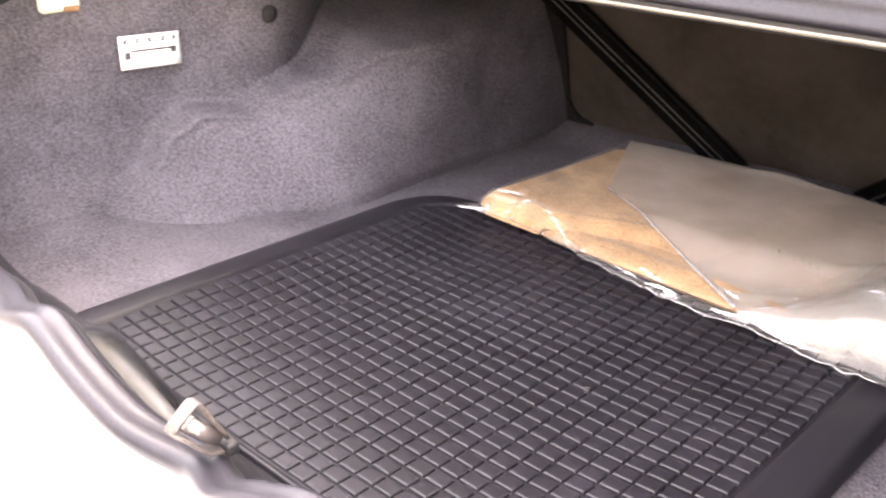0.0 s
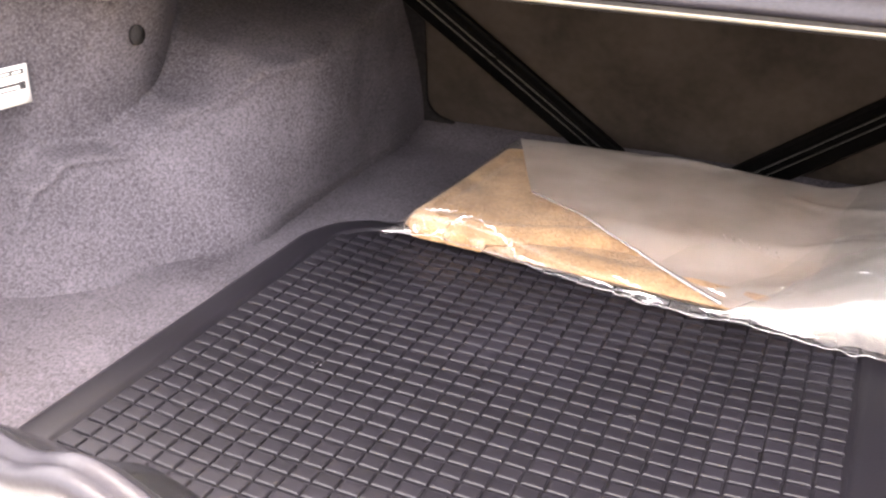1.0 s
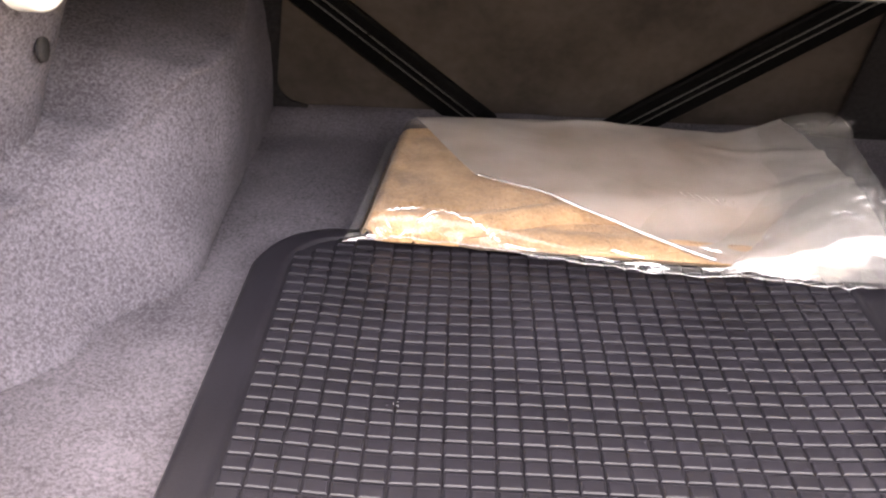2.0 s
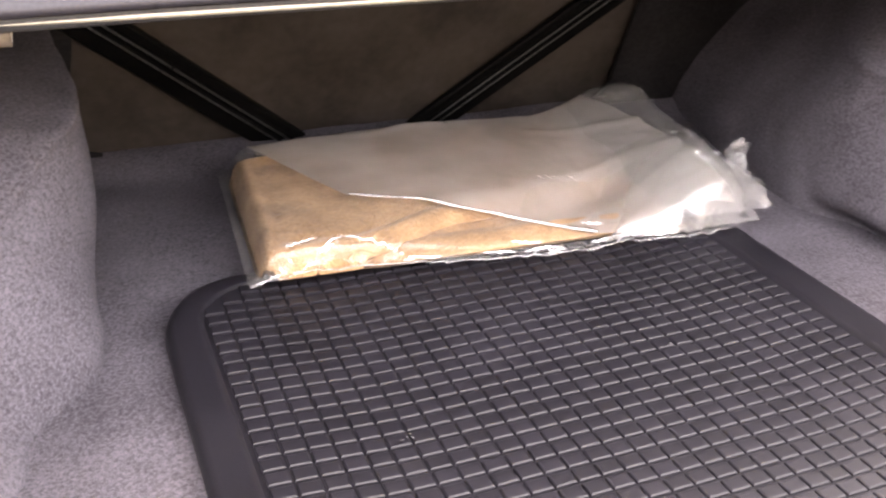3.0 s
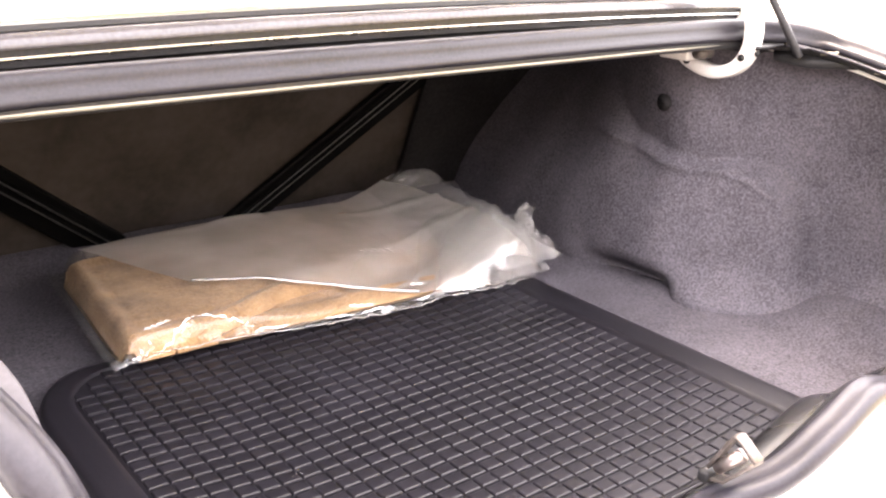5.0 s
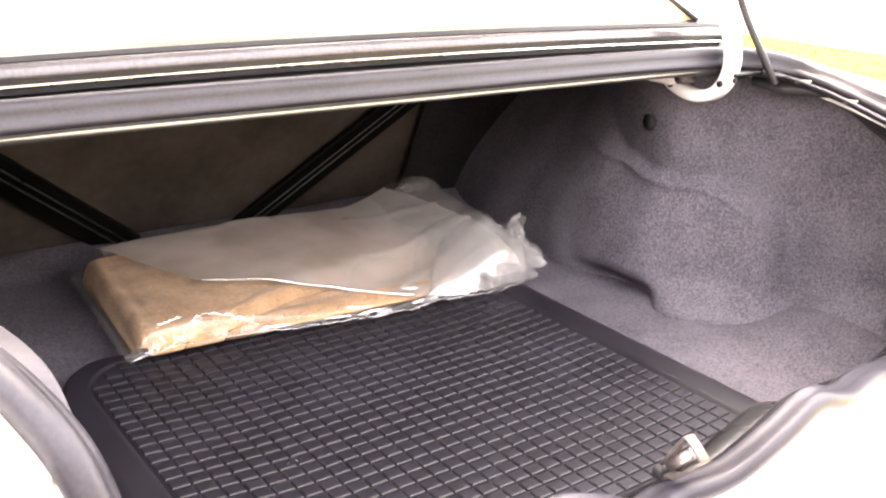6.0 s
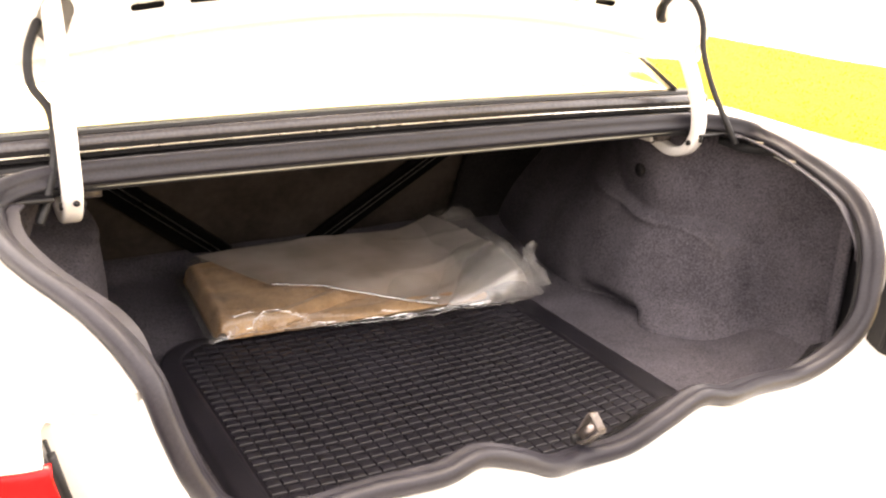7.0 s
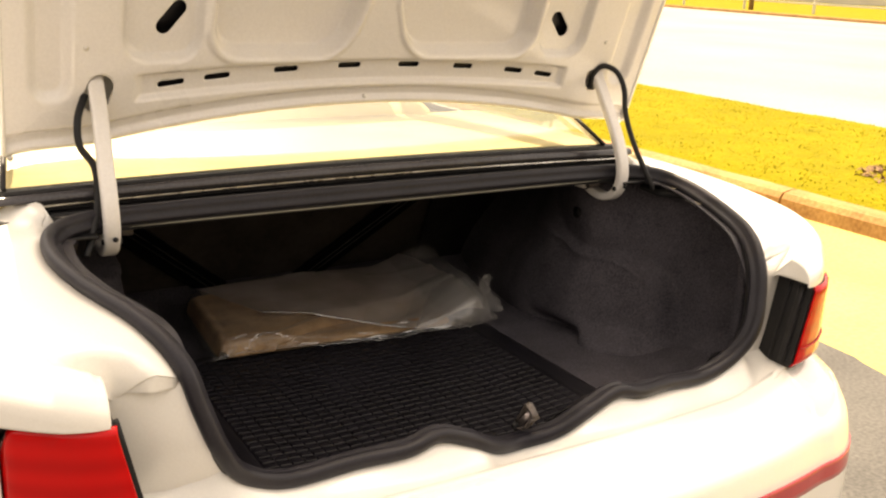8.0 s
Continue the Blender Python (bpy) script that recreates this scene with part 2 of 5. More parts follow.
def part(name, bm, material, parent, label="", smooth=True):
    bmesh.ops.recalc_face_normals(bm, faces=bm.faces)
    me = bpy.data.meshes.new(name)
    bm.to_mesh(me)
    bm.free()
    if smooth:
        me.polygons.foreach_set("use_smooth", [True] * len(me.polygons))
    me.materials.append(material)
    ob = new(name, me)
    if parent:
        ob.parent = parent
        ob.matrix_parent_inverse = Matrix.Translation(-Vector(parent.location))
    if label:
        tagged(ob, label)
    return ob


def sheet(name, fn, us, vs, material, parent, label="", closed_u=False, thick=0.0, smooth=True):
    """A curved sheet over the parameters us, vs; thick gives it a second side."""
    verts = [Vector(fn(u, v)) for u in us for v in vs]
    nu, nv = len(us), len(vs)
    faces = []
    for i in range(nu if closed_u else nu - 1):
        for j in range(nv - 1):
            a, b = i * nv + j, ((i + 1) % nu) * nv + j
            faces.append((a, b, b + 1, a + 1))
    ob = link_mesh(name, verts, faces, material, parent, label, smooth)
    if thick:
        s = ob.modifiers.new("thickness", "SOLIDIFY")
        s.thickness, s.offset = thick, -1
    return ob


def spline(points, steps=8, closed=False):
    """Catmull-Rom through the points."""
    p = [Vector(q) for q in points]
    n = len(p)
    out = []
    for i in range(n if closed else n - 1):
        get = (lambda k: p[k % n]) if closed else (lambda k: p[min(max(k, 0), n - 1)])
        a, b, c, d = get(i - 1), get(i), get(i + 1), get(i + 2)
        for k in range(steps):
            t = k / steps
            out.append(0.5 * (2 * b + (c - a) * t + (2 * a - 5 * b + 4 * c - d) * t * t + (3 * b - a - 3 * c + d) * t ** 3))
    if not closed:
        out.append(p[-1])
    return out


def sweep(name, path, profile, material, parent, label="", closed=False, up=(0, 0, 1), scale=None, caps=True):
    """Sweeps a closed profile of (side, up) pairs along a path; side lies across the path, level with up."""
    n, m = len(path), len(profile)
    verts, faces = [], []
    for i, p in enumerate(path):
        a = path[(i - 1) % n] if closed or i > 0 else p
        b = path[(i + 1) % n] if closed or i < n - 1 else p
        d = (b - a).normalized()
        u = up(i, p) if callable(up) else Vector(up)
        side = d.cross(u)
        side = side.normalized() if side.length > 1e-6 else Vector((1, 0, 0))
        u2 = side.cross(d)
        k = scale(i / max(1, n - 1)) if scale else 1.0
        verts += [p + side * (s * k) + u2 * (w * k) for s, w in profile]
    for i in range(n if closed else n - 1):
        for j in range(m):
            a, b = i * m, ((i + 1) % n) * m
            faces.append((a + j, a + (j + 1) % m, b + (j + 1) % m, b + j))
    if not closed and caps:
        faces.append(tuple(range(m))[::-1])
        faces.append(tuple((n - 1) * m + j for j in range(m)))
    return link_mesh(name, verts, faces, material, parent, label)


def circle(r, n=10, flat=1.0):
    return [(r * math.cos(2 * math.pi * k / n), flat * r * math.sin(2 * math.pi * k / n)) for k in range(n)]


def rounded(w, h, r=0.004, n=3):
    """A rounded rectangle as a profile."""
    out = []
    for cx, cy, a0 in ((w / 2 - r, h / 2 - r, 0), (-w / 2 + r, h / 2 - r, 90), (-w / 2 + r, -h / 2 + r, 180), (w / 2 - r, -h / 2 + r, 270)):
        for k in range(n + 1):
            a = radians(a0 + 90 * k / n)
            out.append((cx + r * math.cos(a), cy + r * math.sin(a)))
    return out


def block(bm, lo, hi, bevel=0.0, segments=2):
    r = bmesh.ops.create_cube(bm, size=1.0)
    vs = r["verts"]
    c = [(a + b) / 2 for a, b in zip(lo, hi)]
    s = [abs(b - a) for a, b in zip(lo, hi)]
    bmesh.ops.scale(bm, vec=s, verts=vs)
    bmesh.ops.translate(bm, vec=c, verts=vs)
    if bevel:
        es = list({e for v in vs for e in v.link_edges})
        bmesh.ops.bevel(bm, geom=es, offset=bevel, segments=segments, affect="EDGES", profile=0.5)


def smooth01(a, b, x):
    t = min(1.0, max(0.0, (x - a) / (b - a)))
    return t * t * (3 - 2 * t)


def lerp_table(table, x):
    if x <= table[0][0]:
        return table[0][1]
    for (x0, y0), (x1, y1) in zip(table, table[1:]):
        if x <= x1:
            return y0 + (y1 - y0) * (x - x0) / (x1 - x0)
    return table[-1][1]


def smooth_table(table, x):
    if x <= table[0][0]:
        return table[0][1]
    for (x0, y0), (x1, y1) in zip(table, table[1:]):
        if x <= x1:
            return y0 + (y1 - y0) * smooth01(x0, x1, x)
    return table[-1][1]


def span(a, b, n):
    return [a + (b - a) * i / n for i in range(n + 1)]


# ---- ground and surroundings ----
def build_ground():
    rings = [0, 1, 2, 4, 7, 11, 16, 24, 40, 80, 200, 900]
    verts, faces, n = [(0, 1.0, 0)], [], 48
    for r in rings[1:]:
        for k in range(n):
            a = 2 * math.pi * k / n
            verts.append((r * math.cos(a), 1.0 + r * math.sin(a), 0.004 * noise.noise((r * math.cos(a), r * math.sin(a), 0)) if r < 20 else 0))
    for k in range(n):
        faces.append((0, 1 + k, 1 + (k + 1) % n))
    for i in range(len(rings) - 2):
        for k in range(n):
            a, b = 1 + i * n, 1 + (i + 1) * n
            faces.append((a + k, b + k, b + (k + 1) % n, a + (k + 1) % n))
    ob = link_mesh("ground", verts, faces, ASPHALT)
    return tagged(ob, "worn grey asphalt parking ground with fine grit", "ground", kind="structure")


build_ground()

KX = 4.17  # the kerb's face, to the right of the car
LITTER = (5.42, 2.95)


def build_kerb():
    """One kerb stone after the other, with open joints."""
    root = thing("kerb", "weathered orange-brown stained concrete kerb along the grass strip", "kerb", (KX, 3.0, 0), kind="structure")
    prof = [(0.0, -0.05), (0.012, 0.09), (0.04, 0.125), (0.09, 0.135), (0.17, 0.135), (0.19, 0.10), (0.19, -0.05)]
    ys = [-9.0 + 3.0 * k for k in range(11)]
    verts, faces = [], []
    steps = 10
    for j in range(steps + 1):
        y = 2.985 * j / steps
        for k, (x, z) in enumerate(prof):
            w = 0.004 * noise.noise((x * 9, y * 4.0, z * 7))
            verts.append((x + w, y, z + (w if z > 0 else 0)))
    m = len(prof)
    for j in range(steps):
        for k in range(m - 1):
            a = j * m + k
            faces.append((a, a + m, a + m + 1, a + 1))
    faces.append(tuple(range(m)))
    faces.append(tuple(steps * m + k for k in range(m))[::-1])
    first = None
    for y in ys:
        if first is None:
            first = link_mesh("kerb_stone", verts, faces, KERB, root, smooth=False)
            ob = first
        else:
            ob = new("kerb_stone", first.data)
            ob.parent = root
            ob.matrix_parent_inverse = first.matrix_parent_inverse
        ob.location = (KX, y + 0.02, 0)
    return root


build_kerb()


def build_verge():
    """The grass strip behind the kerb: an uneven bank and its blades."""
    us, vs = span(KX + 0.17, 8.0, 26), span(-9, 24, 90)
    def f(u, v):
        k = smooth01(KX + 0.1, KX + 0.5, u) * (1 - smooth01(7.4, 8.0, u))
        return (u, v, 0.10 * (1 - smooth01(7.6, 8.0, u)) + k * (0.035 + 0.02 * noise.noise((u * 1.5, v * 1.5, 0)) + 0.008 * noise.noise((u * 7, v * 7, 2))))
    ob = sheet("grass_verge", f, us, vs, SOIL, None)
    tagged(ob, "strip of sunlit yellow-green grass behind the kerb", "grass", kind="structure")
    rnd = random.Random(5)
    verts, faces = [], []
    for k in range(26000):
        x = KX + 0.20 + 3.55 * rnd.random() ** 1.3
        y = -2.5 + 13.5 * rnd.random()
        z = f(x, y)[2] - 0.004
        h, a, lean = 0.006 + 0.012 * rnd.random(), rnd.random() * 6.28, 0.3 + 1.2 * rnd.random()
        w = 0.004 + 0.004 * rnd.random()
        dx, dy = math.cos(a), math.sin(a)
        i = len(verts)
        verts += [(x - dy * w, y + dx * w, z), (x + dy * w, y - dx * w, z), (x + dx * h * lean, y + dy * h * lean, z + h)]
        faces.append((i, i + 1, i + 2))
    g = link_mesh("grass_blades", verts, faces, GRASS, None, smooth=False)
    tagged(g, "short dry sunlit grass blades on the verge", "grass", kind="stuff")
    # litter of dry leaves on the grass
    verts, faces = [], []
    for k in range(170):
        r, a = 0.34 * math.sqrt(rnd.random()), rnd.random() * 6.28
        x, y = LITTER[0] + r * math.cos(a), LITTER[1] + r * math.sin(a)
        z = f(x, y)[2] + 0.01 + 0.10 * (1 - r / 0.34) * rnd.random()
        q = Euler((rnd.uniform(-0.8, 0.8), rnd.uniform(-0.8, 0.8), rnd.random() * 6.28)).to_matrix()
        s = 0.022 + 0.02 * rnd.random()
        i = len(verts)
        for px, py, pz in ((-1, 0, 0), (-0.2, 0.45, 0.15), (0.9, 0.1, 0), (-0.2, -0.45, 0.15)):
            verts.append(Vector((x, y, z)) + q @ Vector((px, py, pz)) * s)
        faces += [(i, i + 1, i + 2), (i, i + 2, i + 3)]
    p = link_mesh("leaf_litter", verts, faces, LEAF, None, smooth=False)
    tagged(p, "heap of dry brown leaves on the grass", "leaves", kind="stuff")


build_verge()

ob = sheet("kerb_apron", lambda u, v: (u, v, 0.010 * smooth01(2.15, 2.85, u + 0.30 * noise.noise((0, v * 0.8, 3)) + 0.10 * noise.noise((u * 3, v * 4, 9))) - 0.004), span(2.1, KX + 0.02, 44), span(-9, 24, 120), APRON, None)
tagged(ob, "sunlit yellowish concrete gutter apron along the kerb", "pavement", kind="structure")


def build_road():
    f = lambda u, v: (u, v, 0.012)
    ob = sheet("road", f, span(8.0, 33.5, 8), span(-60, 120, 20), CONCRETE, None)
    tagged(ob, "wide pale sunlit concrete road beyond the grass", "road", kind="structure")
    bm = bmesh.new()
    block(bm, (33.5, -60, -0.1), (33.75, 120, 0.14), 0.03)
    k = part("far_kerb", bm, KERB, None)
    tagged(k, "low stained kerb on the far side of the road", "kerb", kind="structure")
    f = lambda u, v: (u, v, 0.12 + 0.10 * noise.noise((u * 0.2, v * 0.2, 0)))
    ob = sheet("far_grass", f, span(33.7, 70, 14), span(-60, 120, 40), GRASS, None)
    tagged(ob, "sunlit yellow grass across the road", "grass", kind="structure")


build_road()


def build_far_side():
    # white rail along the far grass
    fence = thing("rail_fence", "pale horizontal rail fence across the road", "fence", (36, 36, 0))
    for y in span(16, 60, 11):
        bm = bmesh.new()
        block(bm, (36.0, y - 0.05, 0.05), (36.1, y + 0.05, 1.0), 0.01)
        part("post", bm, WALLS, fence)
    for z in (0.55, 0.9):
        bm = bmesh.new()
        block(bm, (35.96, 16, z - 0.04), (36.0, 60, z + 0.04), 0.01)
        part("rail", bm, WALLS, fence)
    pole = thing("utility_pole", "slim brown wooden utility pole on the far grass", "pole", (35.4, 31.0, 0))
    sweep("shaft", [Vector((35.4, 31.0, z)) for z in (0, 2, 5, 8)], circle(0.12, 12), LEAF, pole, scale=lambda t: 1 - 0.3 * t, up=(0, 1, 0))
    hall = thing("low_building", "long low pale building with dark windows far across the road", "building", (62, 30, 0))
    bm = bmesh.new()
    block(bm, (60, -5, 0), (70, 70, 4.2), 0.05)
    part("wall", bm, WALLS, hall)
    bm = bmesh.new()
    block(bm, (59.4, -5.5, 4.2), (70.5, 70.5, 4.6), 0.05)
    part("roof", bm, CONCRETE, hall)
    for k in range(18):
        y = -2 + 4 * k
        bm = bmesh.new()
        block(bm, (59.95, y, 1.1), (60.02, y + 1.9, 2.6), 0.02)
        part("window", bm, DARK_GLASS, hall)


build_far_side()


def build_sky_blocking_walls():
    """Unseen plain walls, added behind and beside the car to block low sky light."""
    for name, lo, hi in (("sky_block_wall_south", (-9.0, -8.3, 0), (7.6, -8.0, 4.2)), ("sky_block_wall_west", (-9.3, -8.3, 0), (-9.0, 26.0, 4.2))):
        bm = bmesh.new()
        block(bm, lo, hi, 0.02)
        tagged(part(name, bm, BRICKWORK, None, smooth=False), "unseen plain grey brick wall, added to block low sky light", "wall", kind="structure")


build_sky_blocking_walls()

# ---- the car ----
car = thing("sedan", "white four-door sedan with its boot lid wide open", "car", (0, 0, 0))

# half of the boot opening's rim, from the front hinge side round to the middle of the sill
RIM_HALF = [(0.0, 0.578, 1.021), (0.22, 0.578, 1.021), (0.42, 0.578, 1.02), (0.553, 0.57, 1.018), (0.622, 0.526, 1.013), (0.639, 0.449, 1.0), (0.62, 0.349, 0.983), (0.577, 0.235, 0.962), (0.546, 0.171, 0.919), (0.529, 0.146, 0.858), (0.509, 0.135, 0.802), (0.475, 0.144, 0.753), (0.408, 0.152, 0.724), (0.308, 0.145, 0.731), (0.23, 0.127, 0.74), (0.176, 0.128, 0.751), (0.117, 0.128, 0.73), (0.062, 0.139, 0.699), (0.0, 0.159, 0.683)]


def rim_shift(p):
    return Vector((p[0] + 0.012 - 0.035 * (p[1] - 0.5), p[1], p[2]))


RIM = [rim_shift(p) for p in RIM_HALF] + [rim_shift((-x, y, z)) for x, y, z in RIM_HALF[-2:0:-1]]
RIM_PATH = spline(RIM, 8, closed=True)
RIM_MID = Vector((0.01, 0.36, 0.86))


def rim_up(i, p):
    """Out of the opening: up along the sides, up and back along the sill."""
    k = smooth01(0.24, 0.12, p.y)
    return Vector((0.25 * (1 if p.x > 0 else -1) * (1 - k) if p.y < 0.5 else 0, -1.0 * k - 0.15, 1.0 - 0.35 * k)).normalized()


# a hollow bulb on a clip-on base
BULB = [(-0.008, -0.012), (-0.0125, -0.006), (-0.0146, -0.001), (-0.0140, 0.0045), (-0.0120, 0.0090), (-0.0085, 0.0124), (-0.0045, 0.0143), (0.0, 0.0148), (0.0045, 0.0130), (0.0075, 0.0090), (0.0085, 0.005), (0.0095, 0.000), (0.0125, -0.003), (0.0155, -0.006), (0.0155, -0.012)]
sweep("boot_seal", RIM_PATH, BULB, SEAL, car, "weathered grey rubber weatherstrip round the boot opening", closed=True, up=rim_up)
sweep("seal_lip", [p - rim_up(0, p) * 0.018 for p in RIM_PATH], rounded(0.026, 0.012, 0.003, 2), BLACK, car, closed=True, up=rim_up)

FLANGE_RUN = next(i for i, p in enumerate(RIM_PATH) if p.y < 0.54)  # the front of the opening has none


def flange_in(p):
    """The way from the seal into the boot: level at the sides, slanting down behind the sill."""
    k = smooth01(0.24, 0.14, p.y)
    return ((RIM_MID - p).normalized() * (1 - k) + Vector((0, 0.78, -0.62)) * k).normalized()


def flange_up(i, p):
    k = smooth01(0.24, 0.14, p.y)
    return (rim_up(i, p) * (1 - k) + Vector((0, 0.62, 0.78)) * k).normalized()


sweep("seal_flange", [p + flange_in(p) * 0.0215 - rim_up(0, p) * 0.008 * smooth01(0.14, 0.24, p.y) for p in RIM_PATH[FLANGE_RUN:len(RIM_PATH) - FLANGE_RUN]], rounded(0.022, 0.004, 0.0015, 2), SEAL_BAND, car, "dull grey inner flange of the weatherstrip", up=flange_up)


# ---- rear quarter panels, sill panel and bumper ----
# plan of the rear corner: the outer edge, and the inner edge beside the opening, from the tail lamp forwards
CORNER = [((0.632, 0.098, 0.930), (0.540, 0.164, 0.908)), ((0.655, 0.100, 0.937), (0.544, 0.172, 0.918)), ((0.69, 0.114, 0.944), (0.552, 0.188, 0.930)), ((0.742, 0.155, 0.950), (0.568, 0.218, 0.951)), ((0.80, 0.208, 0.957), (0.606, 0.268, 0.962)), ((0.845, 0.285, 0.966), (0.640, 0.345, 0.975)), ((0.872, 0.40, 0.975), (0.657, 0.43, 0.990)), ((0.885, 0.54, 0.983), (0.655, 0.505, 1.003)), ((0.888, 0.70, 0.988), (0.622, 0.575, 1.016)), ((0.888, 0.92, 0.990), (0.625, 0.64, 1.040)), ((0.888, 1.16, 0.985), (0.76, 1.16, 0.992))]


def cut_arches(ob, r=0.365):
    """Opens the round wheel arches in a flank panel."""
    bm = bmesh.new()
    bm.from_mesh(ob.data)
    for cy in (0.92, 3.72):
        for v in bm.verts:
            d = math.hypot(v.co.y - cy, v.co.z - 0.33)
            if abs(d - r) < 0.022:
                v.co.y, v.co.z = cy + (v.co.y - cy) * r / d, 0.33 + (v.co.z - 0.33) * r / d
        gone = [f for f in bm.faces if math.hypot(f.calc_center_median().y - cy, f.calc_center_median().z - 0.33) < r - 0.003]
        bmesh.ops.delete(bm, geom=gone, context="FACES")
    bm.to_mesh(ob.data)
    bm.free()


def build_quarters():
    outer = spline([o for o, i in CORNER], 6)
    inner = spline([i for o, i in CORNER], 6)
    for side in (-1, 1):
        run = sorted([p for p in RIM_PATH if p.x * side > 0.48 and 0.15 < p.y < 0.54 and p.z > 0.87], key=lambda p: p.y)
        along_x, along_z = [(p.y, abs(p.x)) for p in run], [(p.y, p.z) for p in run]
        def f(k, v):
            o, i = outer[k], inner[k]
            e = smooth01(0.60, 0.53, i.y)
            i = Vector((i.x + (lerp_table(along_x, i.y) + 0.012 - i.x) * e, i.y, i.z + (lerp_table(along_z, i.y) - 0.008 - i.z) * e))
            a = outer[max(0, k - 1)]
            b = outer[min(len(outer) - 1, k + 1)]
            n = Vector((b.y - a.y, -(b.x - a.x), 0)).normalized()
            r = 0.045
            if v < 0:  # down the flank
                low = 0.884
                top = o.z - r
                t = -v
                z = top + (low - top) * t
                return (side * o.x, o.y, z)
            if v < 1:  # rounded shoulder
                th = v * math.pi / 2
                q = o - n * (r * (1 - math.cos(th)))
                return (side * q.x, q.y, o.z - r + r * math.sin(th))
            t = v - 1
            q0 = o - n * r
            q0.z = o.z
            p = q0.lerp(i, t)
            # beside the lamp the top rolls down into the inset rear face
            gap = max(0.0, 0.150 + 0.036 * smooth01(0.545, 0.62, p.x) - p.y) * smooth01(0.0, 0.2, t)
            return (side * p.x, p.y + gap, p.z + 0.005 * math.sin(t * math.pi) - 1.3 * gap)
        vs = [-1, -0.8, -0.6, -0.4, -0.2, -0.08] + span(0, 1, 8) + [1 + 0.1 * k for k in range(1, 11)]
        q = sheet("quarter_panel", f, list(range(len(outer))), vs, PAINT, car, "white painted rear quarter panel", thick=0.003)
        # flank below, from the lamp's outer end forwards
        first = min(k for k in range(len(outer)) if outer[k].x > 0.744)
        def flank_low(k, t):
            p = f(k, -1)
            w = 0.012 * math.sin(t * math.pi) * smooth01(0.20, 0.4, outer[k].y)
            return (p[0] + side * w, p[1], 0.884 - 0.584 * t)
        cut_arches(sheet("lower_quarter", flank_low, list(range(first, len(outer))), span(0, 1, 28), PAINT, car, "white painted lower rear flank", thick=0.003))
        # closing plate under the panel's rear end, down to the lamp
        ends = [f(0, v) for v in vs if v >= 0]
        def end_plate(k, t):
            x, y, z = ends[k]
            return (x, y + 0.002, z + (min(0.890, z - 0.002) - z) * t)
        sheet("quarter_end", end_plate, list(range(len(ends))), span(0, 1, 6), PAINT, car, thick=0.002)
        # folded inner edge down into the gutter beside the seal
        lip = [Vector(f(k, 2.0)) for k in range(14, len(outer) - 6)]
        sheet("gutter_wall", lambda k, t: lip[k] + Vector((-side * 0.012 * t, 0, -0.022 * t)), list(range(len(lip))), span(0, 1, 3), PAINT, car, thick=0.002)
        # rear face between the seal and the lamp, tucked under the quarter panel's edge
        rim2 = sorted([p for p in RIM_PATH if p.x * side > 0 and p.y < 0.2 and abs(p.x) > 0.42 and p.z < 0.94], key=lambda p: p.z)
        tx = [(p.z, abs(p.x)) for p in rim2]
        ty = [(p.z, p.y) for p in rim2]
        def g(z, s):
            z = 0.668 + (0.910 + 0.020 * s - 0.668) * z
            x0 = lerp_table(tx, z) - 0.004
            y0 = lerp_table(ty, z) + 0.004
            x = x0 + (0.668 - x0) * s
            return (side * x, y0 + (0.186 - y0) * smooth01(0, 0.9, s) ** 0.8, z)
        sheet("lamp_side_panel", g, span(0, 1, 40), span(0, 1, 14), PAINT, car, "white painted panel between seal and tail lamp", thick=0.003)
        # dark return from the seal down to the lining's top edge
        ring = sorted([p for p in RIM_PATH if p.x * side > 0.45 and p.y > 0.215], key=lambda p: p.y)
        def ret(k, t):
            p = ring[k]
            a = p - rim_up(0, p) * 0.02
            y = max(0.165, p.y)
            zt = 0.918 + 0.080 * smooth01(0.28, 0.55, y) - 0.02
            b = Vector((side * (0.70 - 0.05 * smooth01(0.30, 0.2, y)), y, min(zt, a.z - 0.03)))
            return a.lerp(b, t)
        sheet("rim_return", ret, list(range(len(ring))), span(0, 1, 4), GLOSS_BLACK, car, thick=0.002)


build_quarters()


